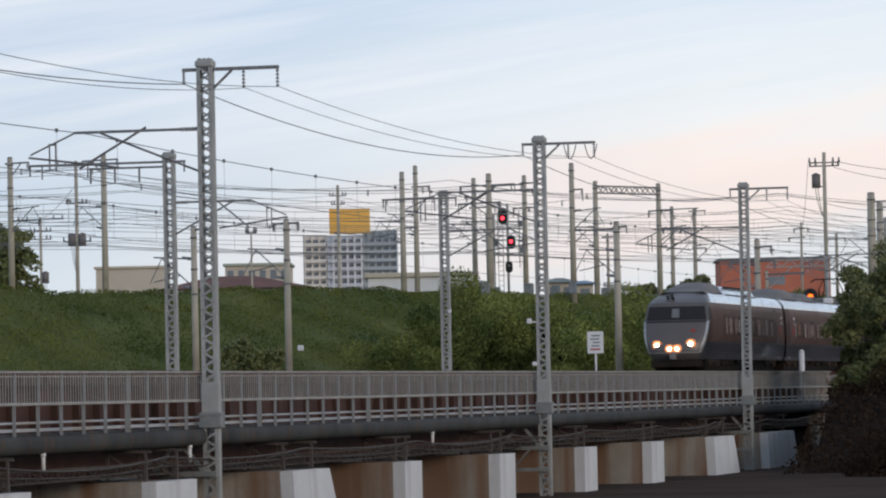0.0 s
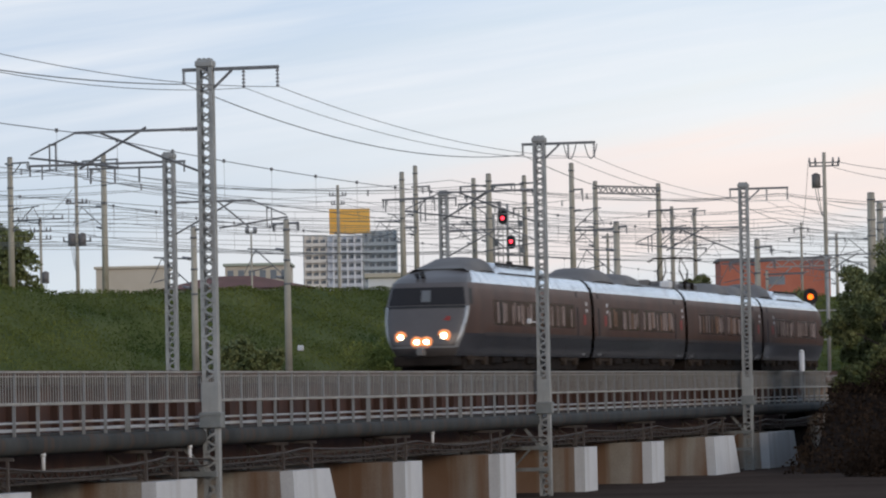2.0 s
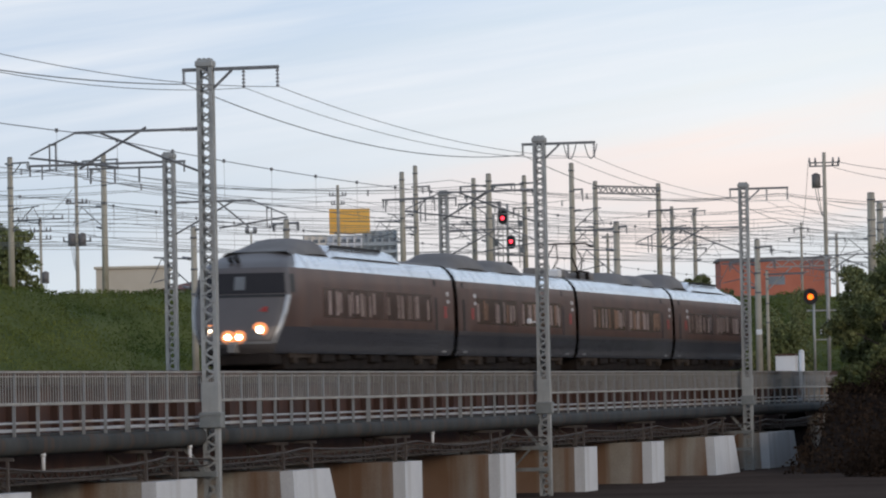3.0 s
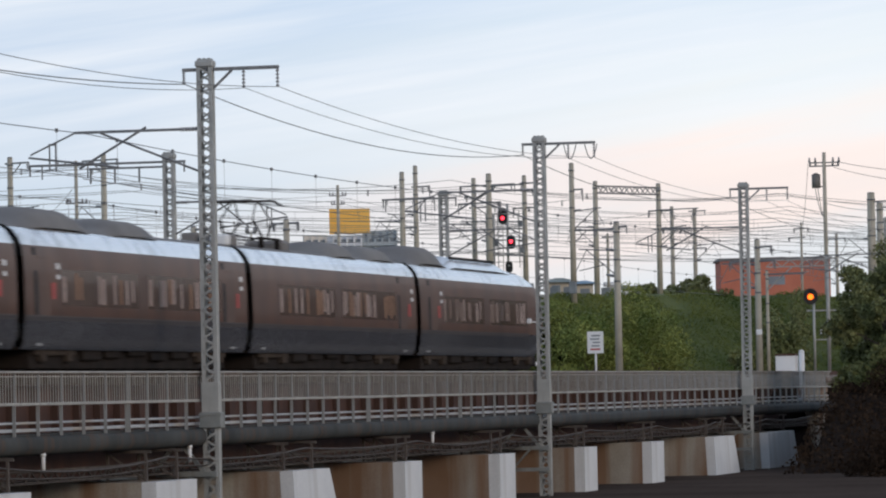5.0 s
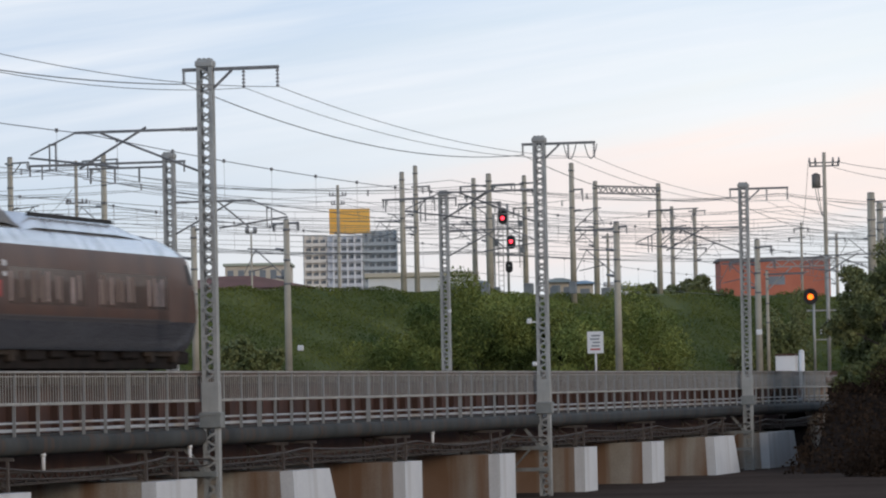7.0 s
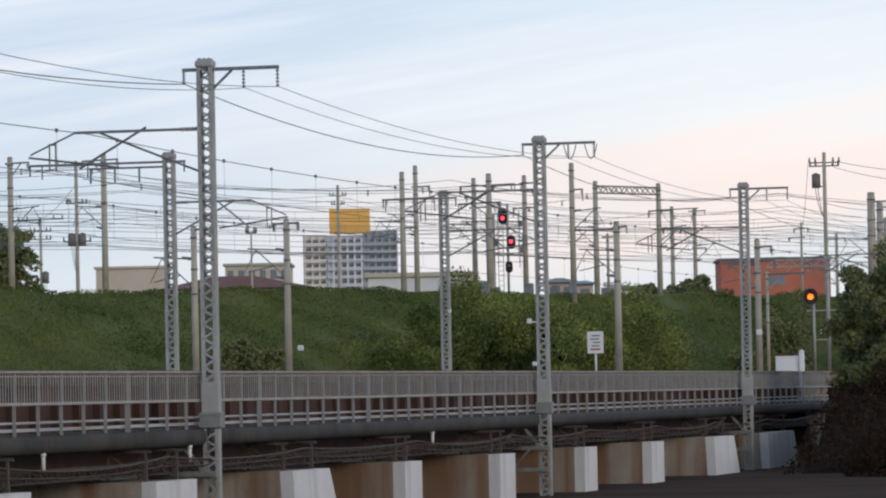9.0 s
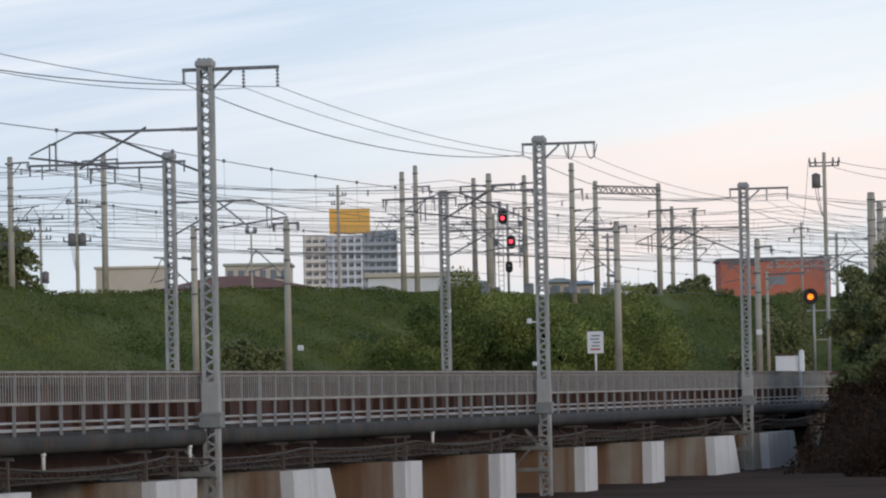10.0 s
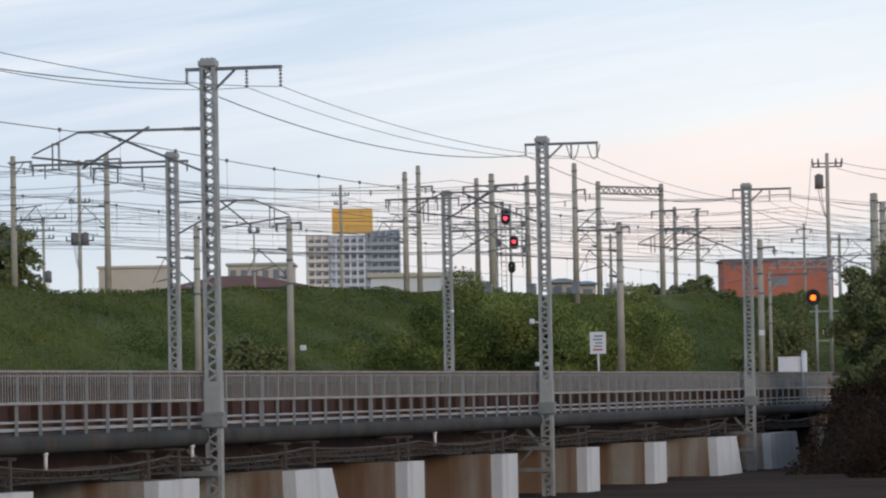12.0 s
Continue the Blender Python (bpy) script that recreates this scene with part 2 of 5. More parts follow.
def beam(bm, p, q, w, h):
    """A square bar from p to q, w wide across and h high."""
    p, q = Vector(p), Vector(q)
    d = (q - p).normalized()
    up = Vector((0, 0, 1)) if abs(d.z) < 0.9 else Vector((1, 0, 0))
    s = d.cross(up).normalized()
    u = s.cross(d)
    s, u = s * w / 2, u * h / 2
    vs = [bm.verts.new(c + k) for c in (p, q) for k in (-s - u, s - u, s + u, -s + u)]
    for f in ((0, 1, 2, 3), (7, 6, 5, 4), (0, 4, 5, 1), (1, 5, 6, 2), (2, 6, 7, 3), (3, 7, 4, 0)):
        bm.faces.new([vs[i] for i in f])
    return bm


def line_wire(bm, p, q, sag, r, steps=10):
    p, q = Vector(p), Vector(q)
    pts = [p.lerp(q, i / steps) - Vector((0, 0, 4 * sag * (i / steps) * (1 - i / steps))) for i in range(steps + 1)]
    rings = []
    for i, c in enumerate(pts):
        d = (pts[min(i + 1, steps)] - pts[max(i - 1, 0)]).normalized()
        s = d.cross(Vector((0, 0, 1))).normalized()
        u = s.cross(d)
        rings.append([bm.verts.new(c + (s * math.cos(k * 2.0944) + u * math.sin(k * 2.0944)) * r) for k in range(3)])
    for a, b in zip(rings, rings[1:]):
        for k in range(3):
            bm.faces.new((a[k], a[(k + 1) % 3], b[(k + 1) % 3], b[k]))
    return bm


def leaves(centres, size, rng, flat=0.0):
    """Quads of about that size at the centres, turned at random: verts and faces."""
    n = len(centres)
    c = np.asarray(centres)
    a = rng.normal(size=(n, 3))
    a /= np.linalg.norm(a, axis=1)[:, None]
    b = rng.normal(size=(n, 3))
    b[:, 2] += flat
    b -= a * (a * b).sum(1)[:, None]
    b /= np.linalg.norm(b, axis=1)[:, None]
    s = size * rng.uniform(0.6, 1.4, (n, 1))
    a, b = a * s * 0.5, b * s * 0.8
    v = np.stack([c - b, c + a * 0.8, c + b, c - a * 0.8], 1).reshape(-1, 3)
    return [tuple(p) for p in v], [(4 * i, 4 * i + 1, 4 * i + 2, 4 * i + 3) for i in range(n)]

# ---- ground, river and embankment ----
WATER_Z, PIER_TOP = -4.43, -2.83
CREST_A, CREST_B, CREST_Z = Vector((225.0, 100.5)), Vector((342.0, 44.2)), 5.55
ALONG = (CREST_B - CREST_A).normalized()
ACROSS = Vector((-ALONG.y, ALONG.x))


def ground_height(x, y):
    bank = min(1, max(0, (x - 217 - (9 if y < 34.4 else 0) + 0.12 * (y - 34)) / 9))
    side = min(1, max(0, (x - 178 - 1.2 * max(0, 26 - y) + 0.0) / 28)) if y < 30.5 else 0
    k = max(bank, side * 0.75)
    k = k * k * (3 - 2 * k)
    z = -6.2 + 5.9 * k
    if x < -40:
        z = max(z, -6.2 + min(1, (-40 - x) / 15) * 4.5)
    # Unseen high bank opposite, added to darken what the train side reflects.
    if y < -18:
        z = max(z, -6.2 + min(1, (-18 - y) / 22) * 13.5)
    # Unseen rise right of view, added for dark reflections in train and water.
    if x > 236 and y < 24:
        z = max(z, -0.4 + min(1, (x - 236) / 26) * min(1, (24 - y) / 12) * 12.5)
    return z + 0.12 * noise.noise((x * 0.25, y * 0.25, 0))


def grid_sheet(xs, ys, height):
    verts = [(x, y, height(x, y)) for y in ys for x in xs]
    n = len(xs)
    faces = [(j * n + i, j * n + i + 1, (j + 1) * n + i + 1, (j + 1) * n + i) for j in range(len(ys) - 1) for i in range(n - 1)]
    return verts, faces


def spaced(stops, steps):
    return [a + (b - a) * i / k for (a, b), k in zip(zip(stops, stops[1:]), steps) for i in range(k)] + [stops[-1]]


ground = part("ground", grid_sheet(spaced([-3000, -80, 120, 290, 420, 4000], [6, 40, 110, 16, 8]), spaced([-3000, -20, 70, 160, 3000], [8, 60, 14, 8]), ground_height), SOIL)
tagged(ground, "river bank and level ground coloured dark for shade, with unseen added banks", "ground", kind="structure")
water = part("water", grid_sheet(spaced([-600, 60, 240], [6, 60]), spaced([-400, 0, 60, 400], [4, 30, 4]), lambda x, y: WATER_Z + 0.01 * noise.noise((x, y, 0))), WATER)
tagged(water, "dark muddy still river water under the railway bridge", "water", kind="structure")

rng = np.random.default_rng(5)


def bank_point(s, d):
    """s metres along the crest, d metres in front of it."""
    lump = 0.6 * noise.noise((s * 0.16, d * 0.22, 3)) + 0.22 * noise.noise((s * 0.5, d * 0.5, 7))
    c = CREST_A + ALONG * s - ACROSS * d
    z = CREST_Z - max(0, d) * 0.60 + lump + 0.35 * math.exp(-((s - 66) / 14) ** 2)
    if d > 10:
        z = CREST_Z - 6.0 - (d - 10) * 0.05
    return Vector((c.x, c.y, z))


LENGTH = (CREST_B - CREST_A).length
NS, ND = 130, 26
DS = [-40, -25, -12, -6, -3] + [i * 0.55 for i in range(ND)]
emb = part("embankment", ([tuple(bank_point(LENGTH * i / NS * 1.06 - 4, d)) if d >= 0 else tuple(bank_point(LENGTH * i / NS * 1.06 - 4, 0).lerp(bank_point(LENGTH * i / NS * 1.06 - 4, 0) + Vector((ACROSS.x * -d, ACROSS.y * -d, 0)), 1)) for d in DS for i in range(NS + 1)],
           [(j * (NS + 1) + i, j * (NS + 1) + i + 1, (j + 1) * (NS + 1) + i + 1, (j + 1) * (NS + 1) + i) for j in range(len(DS) - 1) for i in range(NS)]), GRASS)
tagged(emb, "long green embankment overgrown with grass", "embankment", kind="structure")
pts = []
for _ in range(210000):
    s, d = rng.uniform(0, LENGTH + 2), rng.uniform(-0.6, 10.5)
    p = bank_point(s, max(d, 0))
    if noise.noise((s * 0.35, d * 0.5, 11)) + rng.uniform(-0.5, 0.5) > -0.35:
        pts.append((p.x + rng.normal(0, 0.1), p.y + rng.normal(0, 0.1), p.z + rng.uniform(0, 0.22)))
grass = part("grass", leaves(pts, 0.085, rng, 1.6), BLADES)
tagged(grass, "tall green grass and weeds on the embankment", "grass", kind="stuff")

weeds = []
for _ in range(50000):
    x, y = rng.uniform(172, 240), rng.uniform(14, 30.2)
    z = ground_height(x, y)
    if z > WATER_Z - 0.2 and x > 176 + 1.2 * max(0, 26 - y):
        weeds.append((x, y, z + rng.uniform(0, 0.5)))
tagged(part("bank_weeds", leaves(weeds, 0.12, rng, 0.8), BRUSH), "weeds covering the river bank, coloured near-black for shade", "weeds", kind="stuff")

# ---- near bridge ----
X0, X1 = 70.0, 228.0
TRACK_Y, RAIL_Y = 36.8, 33.9


def girder_bridge(y, label, x1):
    br = thing("girder_bridge", X0, y, -2.6, label, "railway bridge", "girder bridges", "structure")
    length = x1 - X0
    for dy in (-1.0, 1.0):
        bm = bmesh.new()
        box(bm, 0, length, dy - 0.012, dy + 0.012, 0.04, 2.2)
        box(bm, 0, length, dy - 0.2, dy + 0.2, 0.0, 0.04)
        box(bm, 0, length, dy - 0.2, dy + 0.2, 2.2, 2.24)
        part("main_girder", bm, RUST, br, "rust-brown plate girder")
    me = None
    for i in range(int(length / 1.75)):
        if me is None:
            bm = bmesh.new()
            box(bm, -0.02, 0.02, -1.19, -1.014, 0.044, 2.196)
            ob = part("stiffener", bm, RUST, br)
            me = ob.data
        else:
            shared("stiffener", me, br, pose(i * 1.75, 0, 0))
    bm = bmesh.new()
    for i in range(int(length / 3.5)):
        beam(bm, (i * 3.5, -0.98, 0.4), (i * 3.5 + 3.5, 0.98, 0.4), 0.08, 0.08)
        beam(bm, (i * 3.5, 0, 0.6), (i * 3.5, 0.01, 2.0), 1.7, 0.06)
    part("cross_bracing", bm, RUST, br)
    me = None
    for i in range(int(length / 0.65)):
        if me is None:
            bm = bmesh.new()
            box(bm, 0, 0.2, -1.35, 1.35, 2.245, 2.44)
            ob = part("sleeper", bm, BARK, br)
            me = ob.data
        else:
            shared("sleeper", me, br, pose(i * 0.65, 0, 0))
    for dy in (-0.57, 0.57):
        bm = bmesh.new()
        box(bm, 0, length, dy - 0.06, dy + 0.06, 2.442, 2.46)
        box(bm, 0, length, dy - 0.01, dy + 0.01, 2.46, 2.55)
        box(bm, 0, length, dy - 0.034, dy + 0.034, 2.55, 2.60)
        part("rail", bm, RUST, br, "worn steel rail")
    return br


girder_bridge(TRACK_Y, "rust-brown plate girder bridge carrying the track", X1)
girder_bridge(49.6, "second rust-brown girder bridge behind the first", X1 - 4)

# walkway with railing on the near side
DECK_END = 230.3
walkway = thing("walkway", X0, RAIL_Y, -2.0, "grey steel walkway beam beside the rusty girder", "walkway", kind="structure")
bm = bmesh.new()
prof = [(-0.16, 0.42), (-0.24, 0.34), (-0.25, 0.14), (-0.16, 0.02), (0.0, -0.03), (0.2, 0.0), (0.3, 0.1), (0.3, 0.42)]
ends = [[bm.verts.new((x, y, z)) for y, z in prof] for x in (0, DECK_END - X0)]
for i in range(len(prof)):
    bm.faces.new((ends[0][i], ends[0][(i + 1) % len(prof)], ends[1][(i + 1) % len(prof)], ends[1][i])).smooth = True
bm.faces.new(ends[0][::-1])
bm.faces.new(ends[1])
part("edge_beam", bm, GIRDER, walkway, "dark grey rounded edge beam")
bm = bmesh.new()
box(bm, 0, DECK_END - X0, 0.1, 1.0, 0.424, 0.47)
part("deck_plate", bm, GIRDER, walkway)
for z, c in ((0.51, 0.04), (0.68, 0.028)):
    bm = bmesh.new()
    box(bm, 0, DECK_END - X0, 0.10, 0.22, z - c + 0.05, z + c + 0.05, 0.01)
    part("cable_duct", bm, DUCT_PALE, walkway, "pale grey cable duct")

POST = 1.76
railing = thing("railing", X0, RAIL_Y, -1.6, "grey painted steel railing with close vertical bars", "railing", kind="structure")
n_posts = int((DECK_END - X0) / POST)
bm = bmesh.new()
box(bm, -0.02, 0.02, -0.035, 0.01, -0.17, 1.50)
box(bm, -0.02, 0.02, 0.01, 0.04, -0.02, 0.74)
post_me = part("post", bm, POST_PAINT, railing).data
bm = bmesh.new()
for i in range(8):
    x = 0.18 + i * (POST - 0.36) / 7
    box(bm, x - 0.012, x + 0.012, -0.009, 0.009, 0.80, 1.485)
box(bm, 0.06, POST - 0.06, -0.015, 0.015, 1.40, 1.425)
panel_me = part("bar_panel", bm, RAILING, railing, "panel of thin upright bars").data
for i in range(1, n_posts):
    m = pose(i * POST, 0, 0)
    shared("post", post_me, railing, m)
    shared("bar_panel", panel_me, railing, m)
    if i % 7 == 2:
        shared("post", post_me, railing, pose(i * POST + 0.2, 0, 0))
for z, hgt, y in ((1.515, 0.05, 0.06), (0.77, 0.07, 0.05)):
    bm = bmesh.new()
    box(bm, 0, DECK_END - X0, -y, y * 0.6, z - hgt / 2, z + hgt / 2, 0.008)
    part("rail_bar", bm, RAILING, railing, "long horizontal handrail")

# ---- piers ----


def pier(x, battered, length=2.3, y0=33.2, y1=52.6):
    p = thing("bridge_pier", x, y0, -6.4, "rust-streaked concrete pier standing in the river, end coloured pale as sky-lit", "bridge pier", "bridge piers", "structure")
    top = PIER_TOP + 6.4
    k = 0.9 if battered else 0.0
    bm = bmesh.new()
    vs = []
    for z, e in ((0, k * 2.2), (top, 0)):
        vs.append([bm.verts.new(c + (z,)) for c in ((-length - e * 0.1, 0.06 - e * 0.1), (e, 0.06 - e * 0.1), (e, y1 - y0), (-length - e * 0.1, y1 - y0))])
    for i in range(4):
        bm.faces.new((vs[0][i], vs[0][(i + 1) % 4], vs[1][(i + 1) % 4], vs[1][i]))
    bm.faces.new(vs[1])
    bm.faces.new(vs[0][::-1])
    part("shaft", bm, PIER, p, "brown-streaked concrete pier wall")
    # End slab whose pale colour carries the skylight on this face.
    bm = bmesh.new()
    vs = []
    for z, e in ((0, k * 2.2), (top + 0.004, 0)):
        vs.append([bm.verts.new(c + (z,)) for c in ((-length - e * 0.1 - 0.01, -0.06 - e * 0.1), (e + 0.01, -0.06 - e * 0.1), (e + 0.01, 0.32 - e * 0.1), (-length - e * 0.1 - 0.01, 0.32 - e * 0.1))])
    for i in range(4):
        bm.faces.new((vs[0][i], vs[0][(i + 1) % 4], vs[1][(i + 1) % 4], vs[1][i]))
    bm.faces.new(vs[1])
    part("end_face", bm, PIER_END, p, "smooth concrete end coloured pale as lit by the sky")
    for xx in (-length + 0.5, -0.4):
        bm = bmesh.new()
        beam(bm, (xx, 0.35, top), (xx, 0.35, top + 0.75), 0.07, 0.07)
        beam(bm, (xx, 1.35, top), (xx, 1.35, top + 0.95), 0.07, 0.07)
        beam(bm, (xx, 0.2, top + 0.75), (xx, 1.45, top + 0.78), 0.06, 0.07)
        beam(bm, (xx, 0.38, top + 0.05), (xx, 1.32, top + 0.7), 0.04, 0.05)
        part("cable_trestle", bm, TRAY, p, "small steel trestle carrying cables")
    for gy in (TRACK_Y, 49.6):
        for dy in (-1, 1):
            bm = bmesh.new()
            box(bm, -1.5, -0.5, gy + dy - y0 - 0.25, gy + dy - y0 + 0.25, top, top + 0.228)
            part("bearing", bm, RUST, p, "rusty steel bearing")
    return p


for x, bat, size in ((86.5, 0, 2.3), (100.5, 0, 3.4), (114.0, 0, 3.6), (127.5, 1, 4.0), (138.8, 0, 2.2), (152.3, 0, 2.4), (166.4, 0, 2.3), (179.9, 0, 2.6), (196.5, 1, 5.0), (213.2, 1, 7.6)):
    pier(x, bat, size)

# ---- lattice masts of the near line ----


def lacing(bm, w, d, z0, z1, step):
    """Flat zigzag bars on the faces towards and away from the line's direction."""
    h = w / 2 - 0.06
    z, k = z0, 0
    while z + step < z1 + 0.01:
        for x, turn in ((-d / 2 - 0.006, 0), (d / 2 + 0.006, 1)):
            e = h if (k + turn) % 2 else -h
            beam(bm, (x, -e, z), (x, e, z + step), 0.012, 0.052)
        z, k = z + step, k + 1


def insulator(bm, p, length, r=0.055):
    for i in range(5):
        z = p[2] - length * (i + 0.5) / 5
        rod(bm, (p[0], p[1], z - length * 0.06), (p[0], p[1], z + length * 0.06), r, 8, r * 0.5)
    rod(bm, p, (p[0], p[1], p[2] - length), 0.015, 5)


def channel(bm, y, d, a, b, inward):
    """One upright channel: a web and two flanges turned inwards, drawn as one profile."""
    t, f, h = 0.014, 0.105, d / 2
    prof = [(-h, 0), (h, 0), (h, f), (h - t, f), (h - t, t), (-h + t, t), (-h + t, f), (-h, f)]
    ends = [[bm.verts.new((px, y + inward * py, z)) for px, py in prof] for z in (a, b)]
    for i in range(8):
        bm.faces.new((ends[0][i], ends[0][(i + 1) % 8], ends[1][(i + 1) % 8], ends[1][i]))
    for e in ends:
        for q in ((0, 5, 6, 7), (0, 1, 4, 5), (1, 2, 3, 4)):
            bm.faces.new([e[i] for i in q])
    bmesh.ops.recalc_face_normals(bm, faces=bm.faces)


def mast(x, y, z0, z1, w, label, sleeve=None, group="lattice masts"):
    m = thing("lattice_mast", x, y, z0, label, "catenary mast", group)
    top, d = z1 - z0, 0.25
    spans = [(0.0, top)] if not sleeve else [(0.0, sleeve[0] - z0), (sleeve[1] - z0, top)]
    for a, b in spans:
        for side in (-1, 1):
            bm = bmesh.new()
            channel(bm, side * w / 2, d, a, b, -side)
            part("upright_channel", bm, STEEL, m)
        bm = bmesh.new()
        lacing(bm, w, d, a + 0.05, b - 0.05, 0.187)
        tagged(part("lacing", bm, STEEL, m, "zigzag lacing bars"), kind="stuff")
    if sleeve:
        bm = bmesh.new()
        box(bm, -d / 2 - 0.02, d / 2 + 0.02, -w / 2 - 0.02, w / 2 + 0.02, sleeve[0] - z0 - 0.03, sleeve[1] - z0 + 0.03, 0.012)
        part("sleeve", bm, STEEL, m, "plain steel sleeve at deck height")
        bm = bmesh.new()
        zc = sleeve[0] - z0
        box(bm, -d / 2 - 0.06, d / 2 + 0.06, -w / 2 - 0.07, w / 2 + 0.07, zc - 0.06, zc + 0.36, 0.015)
        for zz in (zc, zc + 0.3):
            box(bm, -d / 2 - 0.075, d / 2 + 0.075, -w / 2 - 0.085, w / 2 + 0.085, zz - 0.03, zz + 0.03)
        part("collar", bm, COLLAR, m, "darker bolted collar fixed to the walkway beam")
    bm = bmesh.new()
    box(bm, -d / 2 - 0.04, d / 2 + 0.04, -w / 2 - 0.03, w / 2 + 0.03, top - 0.14, top + 0.03, 0.03)
    for k in (-0.13, 0, 0.13):
        rod(bm, (-d / 2, k, top + 0.04), (d / 2, k, top + 0.04), 0.06, 8)
    part("cap", bm, STEEL, m)
    return m


def feeder_arm(m, top, left, right):
    bm = bmesh.new()
    beam(bm, (0.0, left, top - 0.2), (0.0, -right, top - 0.2), 0.10, 0.09)
    beam(bm, (0.0, -0.22, top - 0.70), (0.0, -0.72, top - 0.24), 0.05, 0.06)
    part("feeder_arm", bm, ARM, m, "horizontal feeder arm")
    for yy, drop in ((left - 0.03, 0.33), (-right * 0.52, 0.48), (-right + 0.04, 0.48)):
        bm = bmesh.new()
        insulator(bm, (0.0, yy, top - 0.24), drop)
        part("insulator", bm, PORCELAIN, m, "ribbed insulator")


def cantilever(m, z, reach, w=0.25, side=1):
    """A bracket over the track: top beam, crossing raking tubes, steady arm and droppers."""
    bm = bmesh.new()
    beam(bm, (0, w + 0.4, z), (0, reach, z + 0.0), 0.08, 0.07)
    rod(bm, (0, w - 0.05, z - 1.12), (0, reach - 0.7, z - 0.03), 0.032)
    rod(bm, (0, w + 1.4, z + 0.09), (0, reach - 0.1, z - 0.95), 0.032)
    rod(bm, (0, reach, z), (0, reach + 1.25, z - 0.55), 0.024)
    rod(bm, (0, reach - 1.2, z - 0.95), (0, reach + 1.3, z - 0.62), 0.03)
    for dy in (0.55, 0.72):
        rod(bm, (0, reach + dy, z - 0.26), (0, reach + dy, z - 1.0), 0.022)
    rod(bm, (0, reach + 0.53, z - 0.3), (0, reach + 0.74, z - 0.3), 0.022)
    for v in bm.verts:
        v.co.y *= side
    part("cantilever", bm, ARM, m, "cantilever bracket over the track")
    bm = bmesh.new()
    rings = []
    for i in range(12):
        r = 0.068 if i % 2 else 0.034
        rings.append([bm.verts.new((r * math.cos(k * math.pi / 4), side * (w + i * 0.04), z + r * math.sin(k * math.pi / 4))) for k in range(8)])
    for a, b in zip(rings, rings[1:]):
        for k in range(8):
            bm.faces.new((a[k], a[(k + 1) % 8], b[(k + 1) % 8], b[k]))
    for e in (rings[0], rings[-1]):
        bm.faces.new(e)
    bmesh.ops.recalc_face_normals(bm, faces=bm.faces)
    part("strut_insulator", bm, PORCELAIN, m)


MAST_Z0, MAST_Y = -4.9, 33.5
for mx, my, mz in ((74.5, 33.53, 8.0), (116.9, 33.54, 8.05), (159.0, 33.50, 8.10), (202.3, 33.45, 8.18), (250.0, 33.45, 8.2)):
    base = MAST_Z0 if mx < 225 else -0.4
    m = mast(mx, my, base, mz, 0.43, "tall grey lattice steel catenary mast beside the railing", (-1.5, -0.38) if mx < 225 else None)
    feeder_arm(m, mz - base, 0.62, 2.0)
    cantilever(m, 6.3 - base, 3.6)
    if mx < 225:
        bm = bmesh.new()
        t = -base
        beam(bm, (-0.3, -0.2, t - 2.75), (-0.3, 1.45, t - 2.75), 0.16, 0.13)
        beam(bm, (-0.3, 0.15, t - 2.7), (-0.3, 0.85, t - 1.85), 0.09, 0.10)
        beam(bm, (-0.3, 0.85, t - 1.85), (-0.3, 1.5, t - 2.7), 0.09, 0.10)
        beam(bm, (-0.3, -0.2, t - 3.5), (-0.3, 1.3, t - 3.5), 0.12, 0.13)
        beam(bm, (-0.3, 0.5, t - 2.8), (-0.3, 1.1, t - 3.45), 0.07, 0.07)
        part("pier_bracket", bm, COLLAR, m, "bracket tying the mast to the pier")
    if mx == 159.0:
        for yy in (-1.1, -1.85):
            bm = bmesh.new()
            line_wire(bm, (0.0, yy - 0.22, mz - base - 0.26), (0.0, yy + 0.22, mz - base - 0.26), 0.5, 0.02, 12)
            part("jumper_loop", bm, WIRE, m, "slack jumper wire loop")
        bm = bmesh.new()
        beam(bm, (-0.1, 0.2, 1.66 - base), (-0.1, 0.46, 1.66 - base), 0.04, 0.04)
        box(bm, -0.2, -0.04, 0.38, 0.54, 1.60 - base, 1.78 - base, 0.03)
        part("lamp_box", bm, WHITE, m, "small pale lamp box on a bracket")
for mx, mz, left in ((114.6, 8.0, 5.2), (157.2, 7.86, 5.2), (199.9, 8.12, 2.8)):
    m = mast(mx, 46.5, -4.9, mz, 0.42, "grey lattice steel catenary mast behind the track", None)
    top = mz + 4.9
    cantilever(m, top - 1.7, 3.0, 0.25, -1)
    bm = bmesh.new()
    beam(bm, (0, -0.6, top - 0.25), (0, left, top - 0.25), 0.10, 0.08)
    rod(bm, (0, -0.56, top - 0.25), (0, -0.56, top - 0.62), 0.03)
    rod(bm, (0, left - 0.05, top - 0.25), (0, left - 0.05, top - 0.62), 0.03)
    if left > 4:
        beam(bm, (0, 0.2, top - 0.42), (0, 2.95, top - 0.42), 0.08, 0.07)
        for i in range(3):
            rod(bm, (0, 1.1 + i * 0.9, top - 0.42), (0, 1.1 + i * 0.9, top - 0.95), 0.035)
        for y in (3.0, 4.7):
            rod(bm, (0, y, top - 0.25), (0, y, top - 0.75), 0.025)
    part("gantry_beam", bm, ARM, m, "gantry beam with hangers")

